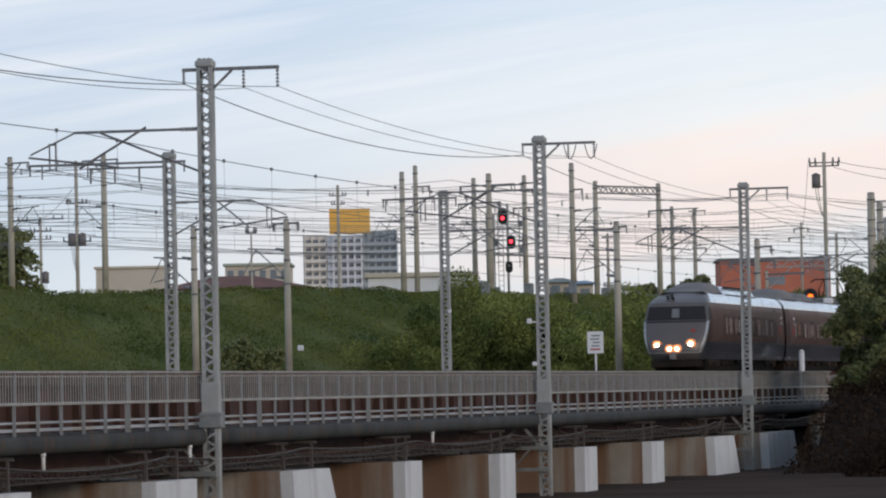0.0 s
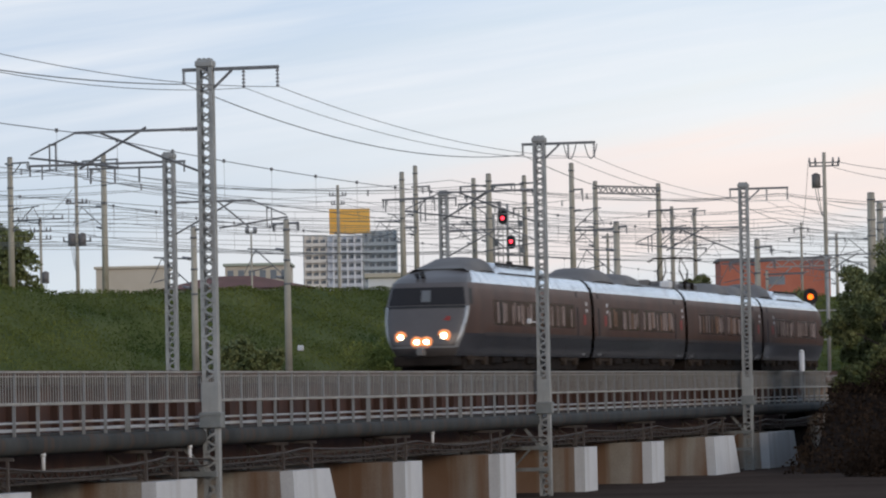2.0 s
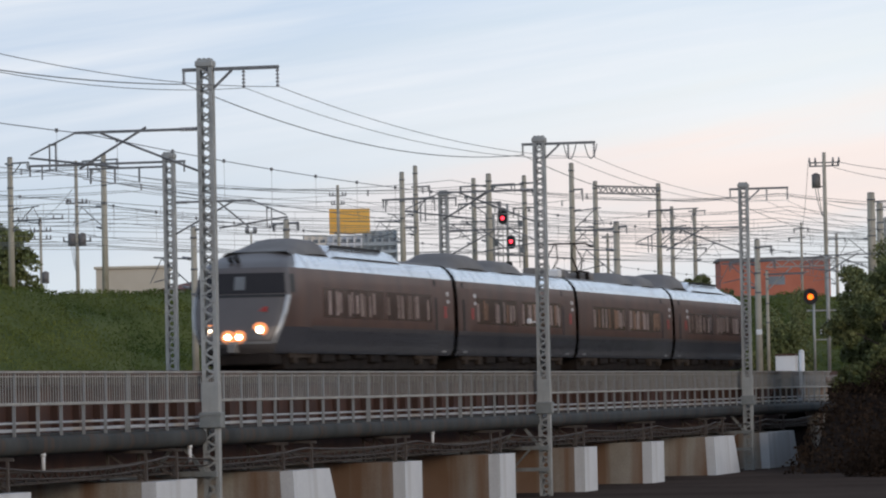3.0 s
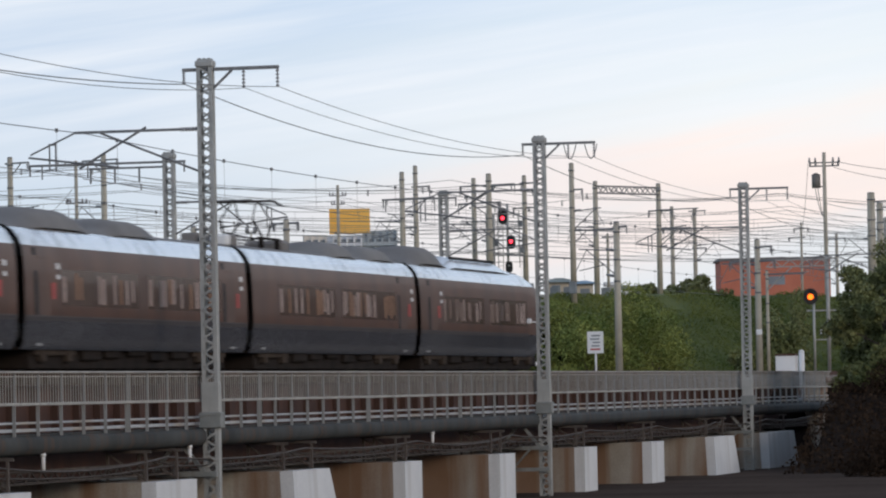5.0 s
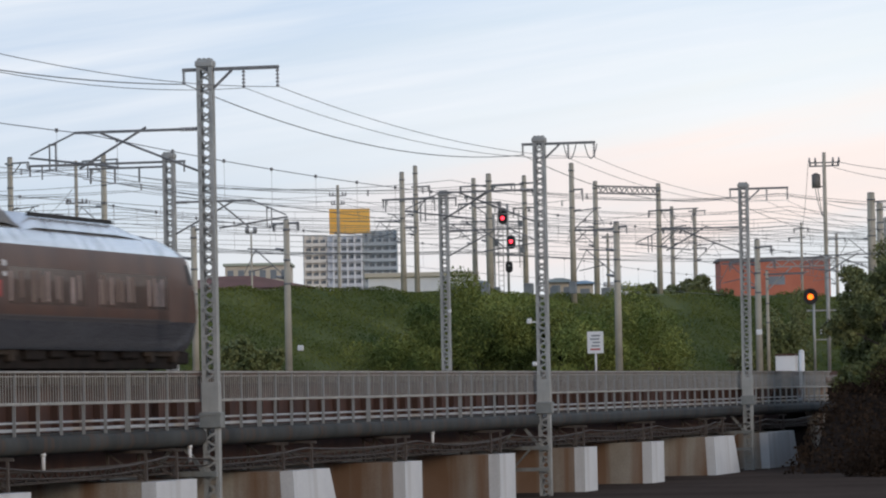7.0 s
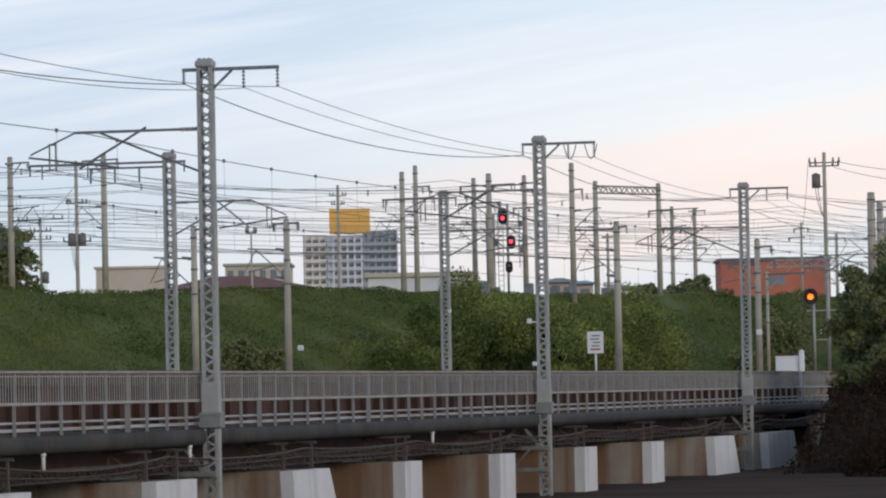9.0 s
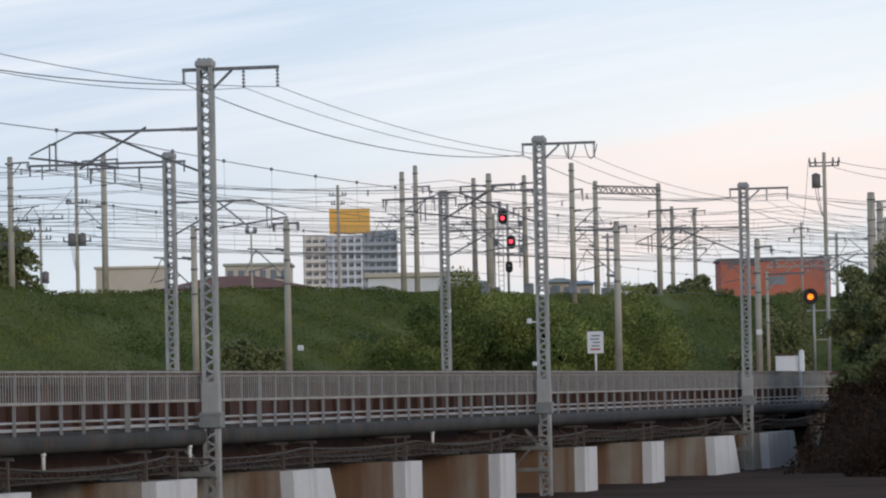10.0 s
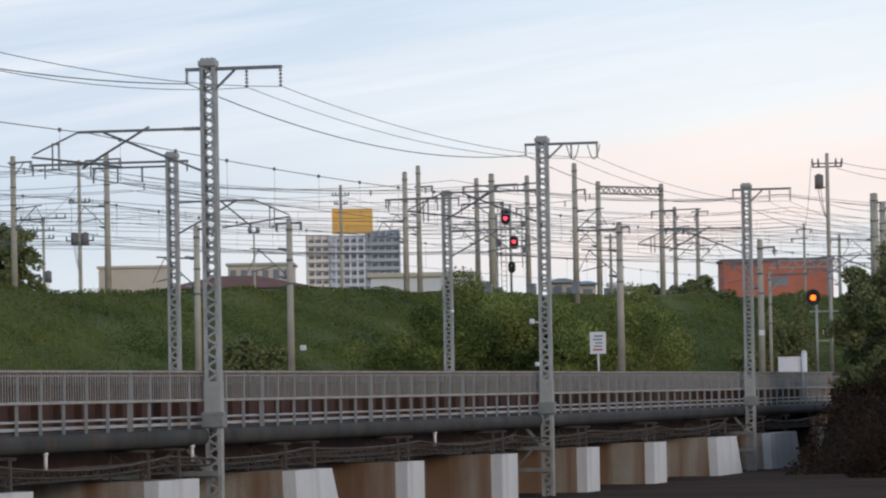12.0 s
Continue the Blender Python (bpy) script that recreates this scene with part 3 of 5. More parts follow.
# ---- train ----
SECTION = [(0.50, 1.30), (0.62, 1.38), (1.0, 1.445), (1.27, 1.465), (1.30, 1.475), (1.7, 1.475), (2.3, 1.465), (2.7, 1.44), (3.0, 1.40), (3.06, 1.385), (3.2, 1.33), (3.4, 1.18), (3.54, 0.98), (3.62, 0.65), (3.66, 0.0)]


def half_width(z):
    for (a, wa), (b, wb) in zip(SECTION, SECTION[1:]):
        if z <= b:
            return wa + (wb - wa) * (z - a) / (b - a) if z > a else wa
    return 0.0


def interp(v, table):
    for (a, p), (b, q) in zip(table, table[1:]):
        if v <= b:
            k = max(0, (v - a) / (b - a))
            return p + (q - p) * k
    return table[-1][1]


SETBACK = [(0.5, 0.25), (0.75, 0.04), (0.9, 0.0), (1.5, 0.28), (2.15, 0.68), (2.25, 0.74), (2.92, 0.98), (3.05, 1.12), (3.2, 1.5), (3.4, 2.3), (3.54, 2.8), (3.62, 3.1), (3.66, 3.4)]
FACE = [(0.5, 0.76), (0.85, 0.82), (1.1, 0.88), (1.6, 0.96), (2.2, 1.0), (2.9, 0.95), (3.3, 0.92), (3.66, 0.9)]
NOSE = 3.5


def nose_point(z, u, out=0.0):
    """u from -1 to 1 across the face; beyond that along the side to the straight body."""
    x, w, full = interp(z, SETBACK), interp(z, FACE) * half_width(z), half_width(z)
    s, a = (1 if u >= 0 else -1), abs(u)
    if a <= 1:
        return (x + 0.30 * a ** 3 - out, s * w * a, z + out * 0.3)
    k = a - 1
    x1 = x + 0.30
    return (x1 + (NOSE - x1) * k, s * (w + (full - w) * (1 - (1 - k) ** 2.2) + out), z)


def grid_part(name, zs, us, material, parent, out=0.0, label="", mirror=False, length=0.0):
    bm = bmesh.new()
    rows = []
    for z in zs:
        row = []
        for u in us:
            x, y, zz = nose_point(z, u, out)
            if mirror:
                x, y = length - x, -y
            row.append(bm.verts.new((x, y, zz)))
        rows.append(row)
    for a, b in zip(rows, rows[1:]):
        for i in range(len(us) - 1):
            try:
                bm.faces.new((a[i], a[i + 1], b[i + 1], b[i])).smooth = True
            except ValueError:
                pass
    bmesh.ops.remove_doubles(bm, verts=bm.verts, dist=0.0005)
    bmesh.ops.recalc_face_normals(bm, faces=bm.faces)
    return part(name, bm, material, parent, label)


def shell(name, x0, x1, z_from, z_to, material, parent, label="", out=0.0):
    """The skin of the straight body between two heights, both sides; over the top when it reaches it."""
    zs = [z for z, _ in SECTION if z_from < z < z_to]
    zs = [z_from] + zs + [z_to]
    bm = bmesh.new()
    for s in (-1, 1):
        col = [[bm.verts.new((x, s * (half_width(z) + out), z)) for z in zs] for x in (x0, x1)]
        for i in range(len(zs) - 1):
            bm.faces.new((col[0][i], col[1][i], col[1][i + 1], col[0][i + 1])).smooth = True
    bmesh.ops.remove_doubles(bm, verts=bm.verts, dist=0.0005)
    bmesh.ops.recalc_face_normals(bm, faces=bm.faces)
    return part(name, bm, material, parent, label)


def side_panel(bm, x0, x1, z0, z1, side, out):
    zs = [z0 + (z1 - z0) * i / 3 for i in range(4)]
    vs = [[bm.verts.new((x, side * (half_width(z) + out), z)) for z in zs] for x in (x0, x1)]
    vb = [[bm.verts.new((x, side * (half_width(z) - 0.02), z)) for z in zs] for x in (x0, x1)]
    for i in range(3):
        bm.faces.new((vs[0][i], vs[1][i], vs[1][i + 1], vs[0][i + 1]))
        bm.faces.new((vs[0][i], vs[0][i + 1], vb[0][i + 1], vb[0][i]))
        bm.faces.new((vs[1][i], vb[1][i], vb[1][i + 1], vs[1][i + 1]))
    bm.faces.new((vs[0][0], vb[0][0], vb[1][0], vs[1][0]))
    bm.faces.new((vs[0][3], vs[1][3], vb[1][3], vb[0][3]))
    return bm


def bogie(parent, x):
    bm = bmesh.new()
    for s in (-1, 1):
        box(bm, x - 1.6, x + 1.6, s * 1.18 - 0.06, s * 1.18 + 0.06, 0.36, 0.60, 0.03)
        for dx in (-1.05, 1.05):
            box(bm, x + dx - 0.2, x + dx + 0.2, s * 1.19 - 0.09, s * 1.19 + 0.09, 0.2, 0.54, 0.03)
        rod(bm, (x - 0.25, s * 1.02, 0.6), (x - 0.25, s * 1.02, 0.88), 0.17, 10)
        rod(bm, (x + 0.25, s * 1.02, 0.6), (x + 0.25, s * 1.02, 0.88), 0.17, 10)
    box(bm, x - 0.3, x + 0.3, -1.0, 1.0, 0.4, 0.7)
    b = part("bogie", bm, BOGIE, parent, "dark steel bogie")
    for dx in (-1.05, 1.05):
        bm = bmesh.new()
        for s in (-1, 1):
            rod(bm, (x + dx, s * 0.50, 0.43), (x + dx, s * 0.64, 0.43), 0.43, 24)
        rod(bm, (x + dx, -0.6, 0.43), (x + dx, 0.6, 0.43), 0.08, 10)
        part("wheelset", bm, UNDER, b)


def roof_hump(name, parent, x0, x1, z, w, mat, label="", ramps=(0.3, 0.3)):
    bm = bmesh.new()
    rows = []
    n = 12
    for i in range(n + 1):
        k = i / n
        rise = min(1.0, min(k / ramps[0], (1 - k) / ramps[1]))
        rise = rise * rise * (3 - 2 * rise)
        rows.append([bm.verts.new((x0 + (x1 - x0) * k, w * c, 3.56 + (z - 3.56) * rise * (1 - abs(c) ** 4 * 0.8) - (0.12 if abs(c) == 1 else 0))) for c in (-1, -0.85, -0.6, -0.3, 0, 0.3, 0.6, 0.85, 1)])
    for a, b in zip(rows, rows[1:]):
        for i in range(8):
            bm.faces.new((a[i], b[i], b[i + 1], a[i + 1])).smooth = True
    return part(name, bm, mat, parent, label)


def pantograph(parent, x, up):
    for s in (-0.7, 0.7):
        bm = bmesh.new()
        beam(bm, (x - 1.2, s, 3.9), (x + 1.2, s, 3.9), 0.07, 0.07)
        for dx in (-0.9, 0.9):
            rod(bm, (x + dx, s, 3.6), (x + dx, s, 3.9), 0.08, 8)
        part("pantograph_base", bm, UNDER, parent)
    bm = bmesh.new()
    top, knee, k = (5.02, 4.45, 1.05) if up else (4.15, 4.02, 1.3)
    for s in (-0.45, 0.45):
        for d in (-1, 1):
            rod(bm, (x + d * 0.25, s * 1.3, 3.92), (x + d * k, s * 1.1, knee), 0.035)
            rod(bm, (x + d * k, s * 1.1, knee), (x + d * 0.12, s * 0.8, top), 0.025)
    for d in (-0.2, 0.2):
        beam(bm, (x + d, -0.85, top), (x + d, 0.85, top), 0.06, 0.05)
        for s in (-1, 1):
            rod(bm, (x + d, s * 0.85, top), (x + d, s * 1.1, top - 0.16), 0.02)
    part("pantograph_arm", bm, UNDER, parent, "raised pantograph" if up else "folded pantograph")
    for i in range(6):
        bm = bmesh.new()
        px, py = x - 3.3 + i * 0.3, (0.55, -0.5)[i % 2]
        for j in range(4):
            rod(bm, (px, py, 3.6 + j * 0.09), (px, py, 3.66 + j * 0.09), 0.09, 8, 0.05)
        part("roof_insulator", bm, PORCELAIN, parent)
    for x0, x1, y0, y1, z1 in ((-4.3, -3.6, -0.75, 0.2, 3.92), (-4.2, -3.75, 0.3, 0.8, 4.0), (1.5, 2.3, -0.7, 0.5, 3.86), (2.45, 3.0, -0.5, 0.7, 3.94)):
        bm = bmesh.new()
        box(bm, x + x0, x + x1, y0, y1, 3.58, z1, 0.05)
        part("switch_box", bm, ROOF, parent, "grey switch box on the roof")
    bm = bmesh.new()
    box(bm, x - 4.9, x - 4.5, -0.8, -0.3, 3.58, 3.90, 0.05)
    part("arrester_cover", bm, WHITE, parent, "white arrester cover")
    bm = bmesh.new()
    for py in (-0.5, 0.55):
        line_wire(bm, (x - 4.0, py, 3.98), (x + 2.2, py * 0.6, 3.96), 0.06, 0.03, 8)
    part("roof_cable", bm, UNDER, parent)


CAR = 20.65


def rail_car(label, nose=0, units=(), panto=None, windows=(), doors=(), size=CAR):
    """A car from x = 0 (leading) to CAR. nose: 1 leading end, -1 trailing end."""
    c = thing("rail_car", label=label, category="train car", group="cars of the train")
    a, b = (NOSE if nose == 1 else 0.3), (size - NOSE if nose == -1 else size - 0.3)
    shell("side_wall", a, b, 1.29, 3.05, BODY, c, "dark gunmetal side wall")
    shell("lower_side", a, b, 0.50, 1.29, LOWER, c, "dark lower panel tinted blue-grey for its sky sheen", 0.004)
    shell("waist_band", a, b, 1.21, 1.34, WAIST, c, "dark band between body and lower panel", 0.006)
    shell("roof_shoulder", a, b, 3.05, 3.50, SILVER, c, "shiny silver roof shoulder")
    shell("roof", a, b, 3.50, 3.66, ROOF, c, "dusty grey roof")
    bm = bmesh.new()
    box(bm, a, b, -1.29, 1.29, 0.50, 0.56)
    part("floor_pan", bm, UNDER, c)
    if nose:
        mir = nose == -1
        face_mat = NOSE_PAINT if nose == 1 else BODY
        face_us = [-1.05, -1, -0.8, -0.5, -0.25, 0, 0.25, 0.5, 0.8, 1, 1.05]
        us = [-2, -1.75, -1.5, -1.25] + face_us + [1.25, 1.5, 1.75, 2]
        lower = [0.5, 0.62, 0.75, 0.95, 1.29]
        mid = [1.29, 1.6, 1.9, 2.15, 2.25, 2.5, 2.75, 2.92, 3.05]
        upper = [3.05, 3.12, 3.2, 3.3, 3.4, 3.5]
        grid_part("nose_lower", lower, face_us, NOSE_PAINT if nose == 1 else LOWER, c, 0, "dark lower nose", mir, size)
        grid_part("nose_face", mid, face_us, face_mat, c, 0, "gunmetal nose", mir, size)
        grid_part("nose_brow", upper, [-1.3] + face_us + [1.3], NOSE_PAINT, c, 0, "rounded brow over the windscreen", mir, size)
        for s in (-1, 1):
            flank = [1.05, 1.15, 1.3, 1.5, 1.75, 2] if s > 0 else [-2, -1.75, -1.5, -1.3, -1.15, -1.05]
            grid_part("nose_flank", mid, flank, BODY, c, 0, "gunmetal flank beside the cab", mir, size)
            grid_part("nose_skirt", lower, flank, LOWER, c, 0, "", mir, size)
            flank = [1.3, 1.5, 1.75, 2] if s > 0 else [-2, -1.75, -1.5, -1.3]
            grid_part("nose_shoulder", upper, flank, SILVER, c, 0, "silver roof shoulder ending at the cab", mir, size)
        grid_part("nose_crown", [3.5, 3.54, 3.58, 3.62, 3.64, 3.66], us, ROOF, c, 0, "", mir, size)
        grid_part("windscreen", [2.27, 2.45, 2.65, 2.88], [-0.93, -0.8, -0.5, -0.25, 0, 0.25, 0.5, 0.8, 0.93], GLASS, c, 0.012, "wide dark windscreen", mir, size)
        for s in (-1, 1):
            us2 = [s * 1.06, s * 1.14, s * 1.24] if s > 0 else [s * 1.24, s * 1.14, s * 1.06]
            grid_part("cab_side_window", [2.3, 2.55, 2.85], us2, DARK_PANE, c, 0.012, "small cab side window", mir, size)
            rim = [0.94 * s, 1.0 * s, 1.05 * s] if s > 0 else [1.05 * s, 1.0 * s, 0.94 * s]
            grid_part("edge_trim", [0.80, 1.0, 1.3, 1.7, 2.1, 2.22], rim, FRAME, c, 0.014, "pale metal edge of the nose", mir, size)
        grid_part("bumper_trim", [0.78, 0.85], [-0.97, -0.8, -0.5, 0, 0.5, 0.8, 0.97], FRAME, c, 0.014, "pale metal strip under the lamps", mir, size)
        grid_part("nose_band", [2.16, 2.24], [-0.97, -0.8, -0.5, 0, 0.5, 0.8, 0.97], BLACK, c, 0.012, "", mir, size)
        bm = bmesh.new()
        x0, x1 = (0.25, 2.4) if not mir else (size - 2.4, size - 0.25)
        box(bm, x0, x1, -1.05, 1.05, 0.16, 0.52, 0.05)
        part("snow_plough", bm, UNDER, c, "black plough under the nose")
        bm = bmesh.new()
        k = (lambda v: v) if not mir else (lambda v: size - v)
        box(bm, *sorted((k(-0.25), k(0.35))), -0.13, 0.13, 0.52, 0.78, 0.03)
        part("coupler", bm, ROOF, c, "grey coupler")
        bm = bmesh.new()
        rod(bm, (k(1.7), 0.25, 3.18), (k(1.35), 0.25, 3.38), 0.05, 8, 0.10)
        rod(bm, (k(1.7), 0.45, 3.18), (k(1.4), 0.45, 3.34), 0.04, 8, 0.08)
        part("horn", bm, BLACK, c, "roof horn")
        if nose == 1:
            for y, z, r in ((-0.76, 1.20, 0.10), (0.76, 1.17, 0.085), (-0.17, 0.99, 0.08), (0.17, 0.99, 0.08)):
                x = nose_point(z, y / (interp(z, FACE) * half_width(z)), 0.0)[0]
                bm = bmesh.new()
                # Glowing disc added as the halo, wider than the lamp itself.
                rod(bm, (x - 0.02, y, z), (x + 0.16, y, z), r + 0.12, 20)
                lamp = part("lamp_halo", bm, LAMP_HALO, c, "orange glow disc standing in for the lamp halo")
                bm = bmesh.new()
                rod(bm, (x - 0.04, y, z), (x + 0.03, y, z), r, 16)
                part("headlamp", bm, HEAD, lamp, "glowing warm headlamp")
            bm = bmesh.new()
            box(bm, -0.2, 0.2, -0.16, 0.16, -0.02, 0.02)
            for v in bm.verts:
                v.co = Vector((0.84 + v.co.z + v.co.x * 0.36, v.co.y, 2.58 + v.co.x))
            part("destination_plate", bm, DUCT, c, "pale plate behind the windscreen")
            bm = bmesh.new()
            for i in range(3):
                p = nose_point(1.75 + i * 0.05, -0.55 - i * 0.02, 0.01)
                box(bm, p[0] - 0.005, p[0] + 0.02, p[1] - 0.13 + i * 0.03, p[1] + 0.13 - i * 0.02, p[2] - 0.02, p[2] + 0.02)
            part("red_mark", bm, RED_SIGN, c, "small red emblem bars")
    # ends and bellows
    for x in ((0.3, -0.02) if nose != 1 else ()), ((size - 0.3, size + 0.02) if nose != -1 else ()):
        if x:
            bm = bmesh.new()
            box(bm, min(x), max(x), -1.30, 1.30, 0.7, 3.15, 0.06)
            box(bm, min(x), max(x), -1.0, 1.0, 3.1, 3.5, 0.06)
            part("bellows", bm, GAP, c, "black gangway bellows")
    pick = random.Random(int(size * 10) + len(windows) * 7 + len(label))
    for x0, x1 in windows:
        for side in (-1, 1):
            bm = bmesh.new()
            side_panel(bm, x0, x1, 1.60, 2.50, side, 0.005)
            w = part("window", bm, SIDE_GLASS, c, "long brown tinted window")
            q = x0 + 0.12
            while q < x1 - 0.4:
                wide = pick.choice((0.14, 0.18, 0.22, 0.26))
                if pick.random() < 0.78:
                    bm = bmesh.new()
                    side_panel(bm, q, q + wide, 1.66 + pick.choice((0.0, 0.02, 0.1)), 2.42 - pick.choice((0.0, 0.0, 0.04, 0.1)), side, 0.008)
                    part("curtain", bm, pick.choice((CURTAIN, CURTAIN, WARM_CURTAIN) if nose == 0 else (CURTAIN, CURTAIN, SHADE_CURTAIN)), w, "drawn pleated curtain")
                q += wide + pick.choice((0.10, 0.14, 0.18, 0.34))
    for x in doors:
        for side in (-1, 1):
            bm = bmesh.new()
            side_panel(bm, x - 0.45, x + 0.45, 0.62, 2.78, side, 0.004)
            d = part("door", bm, BODY, c, "plug door")
            bm = bmesh.new()
            side_panel(bm, x - 0.74, x - 0.46, 0.56, 3.0, side, 0.010)
            part("door_seam", bm, GAP, d)
            bm = bmesh.new()
            side_panel(bm, x + 0.62, x + 0.9, 1.75, 2.15, side, 0.010)
            part("red_mark", bm, RED_SIGN, d, "small red panel beside the door")
            for za, zb in ((2.5, 2.64), (2.25, 2.36)):
                bm = bmesh.new()
                side_panel(bm, x + 1.05, x + 1.3, za, zb, side, 0.010)
                part("notice", bm, WHITE, d, "small white notice")
    for x0, x1, z, style in units:
        if style == "long":
            roof_hump("roof_unit", c, x0, x1, z, 1.12, SILVER, "long low silver roof unit", (0.06, 0.25) if nose == -1 else (0.06, 0.1))
            for s in (-1, 1):
                bm = bmesh.new()
                beam(bm, (x0 + 0.6, s * 0.98, z - 0.10), (x1 - (x1 - x0) * 0.25, s * 0.98, z - 0.10), 0.05, 0.10)
                part("vent_strip", bm, GAP, c, "dark vent strip along the roof unit")
        else:
            roof_hump("roof_unit", c, x0, x1, z, 1.08, ROOF, "rounded grey roof unit", (0.6, 0.14) if style == "front" else (0.35, 0.3))
    if panto:
        pantograph(c, *panto)
    for x in (3.4, size - 3.4):
        bogie(c, x)
    bm = bmesh.new()
    box(bm, 1.6, size - 1.6, -1.12, 1.12, 0.03, 0.51, 0.03)
    part("underframe", bm, UNDER, c, "black underframe with shadowed equipment")
    for i in range(5):
        x = 5.6 + i * 2.0
        bm = bmesh.new()
        box(bm, x, x + 1.5 - 0.3 * (i % 2), -1.25, 1.25, 0.24 + 0.06 * (i % 3), 0.52, 0.04)
        part("equipment_box", bm, UNDER, c, "dark equipment box under the floor")
    for x in ([1.6] if nose != 1 else []) + ([size - 1.6] if nose != -1 else []):
        for s in (-1, 1):
            bm = bmesh.new()
            box(bm, x - 0.25, x + 0.25, s * 1.37 - 0.03, s * 1.37 + 0.03, 0.60, 0.66)
            part("step", bm, FRAME, c, "pale step below the door")
    return c


CARS = [
    rail_car("gunmetal express leading car with lit headlamps", 1, ((2.75, 7.4, 4.04, "front"), (7.0, 16.5, 3.92, "long")), None, ((4.9, 12.6), (12.9, 19.2)), (20.4,), 22.75),
    rail_car("gunmetal express car with silver roof edge", 0, ((1.0, 7.5, 4.1, ""), (7.8, 13.5, 4.0, "")), None, ((3.2, 9.8), (10.6, 17.6)), (1.8, 18.6)),
    rail_car("gunmetal express car with raised pantograph", 0, ((10.4, 14.5, 4.02, ""), (15.0, 19.5, 4.0, "")), (5.0, True), ((3.2, 9.8), (10.6, 17.6)), (18.6,)),
    rail_car("gunmetal express trailing car with domed roof unit", -1, ((0.9, 6.2, 4.2, ""), (6.0, 16.2, 3.96, "long")), None, ((3.6, 9.8), (10.8, 17.0)), (2.2,)),
]


def motions():
    for i, c in enumerate(CARS):
        rows = []
        for k in range(25):
            t = k / 2
            gap = 266.8 - 24.3 * t + 0.114 * t * t
            rows.append((t, pose(gap - 64.25 + (22.75 + (i - 1) * CAR if i else 0), TRACK_Y, 0)))
        walk(c, rows)


# ---- overhead wires of the two bridge lines ----


def catenary(y, label, xs, sag=0.15, top=6.26, contact=5.08):
    c = thing("overhead_line", xs[0], y, contact, label, "overhead wire", "overhead lines")
    bm3 = bmesh.new()
    for a, b in zip(xs, xs[1:]):
        a, b = a - xs[0], b - xs[0]
        bm = bmesh.new()
        line_wire(bm, (a, 0, top - contact), (b, 0, top - contact), sag, 0.014, 14)
        part("messenger_wire", bm, WIRE, c)
        bm = bmesh.new()
        line_wire(bm, (a, 0.15, 0), (b, -0.15, 0), 0.04, 0.012, 4)
        part("contact_wire", bm, WIRE, c)
        n = int((b - a) / 5)
        for i in range(n):
            k = (i + 0.5) / n
            zt = top - contact - 4 * sag * k * (1 - k)
            x = a + (b - a) * k
            rod(bm3, (x, 0, 0), (x, 0, zt), 0.006, 3)
            rod(bm3, (x, 0, zt - 0.05), (x, 0, zt + 0.05), 0.045, 5)
    tagged(part("dropper_set", bm3, WIRE, c), kind="stuff")


MASTS = [32.0, 74.5, 116.9, 159.0, 202.3, 250.0, 293.0, 335.0]
catenary(TRACK_Y, "messenger and contact wire over the bridge track", MASTS)
catenary(49.4, "messenger and contact wire over the second bridge", [72.0, 114.6, 157.2, 199.9, 243.0, 290.0])
for dy, z, rad, sags in ((0.59, 7.43, 0.016, (0.62, 0.68)), (-1.04, 7.28, 0.0105, (0.83, 0.50)), (-1.96, 7.28, 0.0105, (0.64, 0.46))):
    w = thing("feeder_wire", MASTS[0], MAST_Y + dy, z, "thick sagging feeder wire strung between the masts", "overhead wire", "feeder wires")
    for i, (a, b) in enumerate(zip(MASTS, MASTS[1:])):
        bm = bmesh.new()
        u, v = [min(0.2, 0.05 * max(0, k - 1)) for k in (i, i + 1)]
        line_wire(bm, (a - MASTS[0], 0, u), (b - MASTS[0], 0, v), sags[0] if i < 2 else sags[1], rad, 16)
        part("span", bm, WIRE, w)

# ---- under the bridge ----
for dy, z, sag, r in ((-0.35, -2.24, 0.22, 0.032), (-0.25, -2.47, 0.14, 0.028), (0.1, -2.32, 0.3, 0.024)):
    xs = [72 + i * 13.6 for i in range(12)]
    w = thing("hanging_cable", 72, RAIL_Y + dy, z, "dark grey cable sagging below the walkway beam", "cable", "hanging cables")
    for i, (a, b) in enumerate(zip(xs, xs[1:])):
        bm = bmesh.new()
        line_wire(bm, (a - 72, 0, 0), (b - 72, 0, 0), sag * (0.7 + 0.3 * math.sin(i * 2.1 + dy * 9)), r, 8)
        part("span", bm, TRAY, w)
catwalk = thing("inspection_catwalk", X0, 34.75, -2.75, "narrow rusty inspection catwalk under the girders", "catwalk", kind="structure")
bm = bmesh.new()
box(bm, 0, X1 - X0, -0.35, 0.5, 0.02, 0.08)
box(bm, 0, X1 - X0, -0.37, -0.33, 0.30, 0.36)
part("tread", bm, TRAY, catwalk)
bm = bmesh.new()
for i in range(180):
    x = i * 0.87
    beam(bm, (x, -0.35, 0.08), (x + 0.43, -0.35, 0.32), 0.03, 0.05)
    beam(bm, (x + 0.43, -0.35, 0.32), (x + 0.87, -0.35, 0.08), 0.03, 0.05)
tagged(part("lattice_side", bm, TRAY, catwalk), kind="stuff")
bm = bmesh.new()
box(bm, 0, X1 - X0, 0.58, 0.62, -0.02, 0.95)
part("web_plate", bm, RUST, catwalk, "brown steel plate")
pipe_me = None
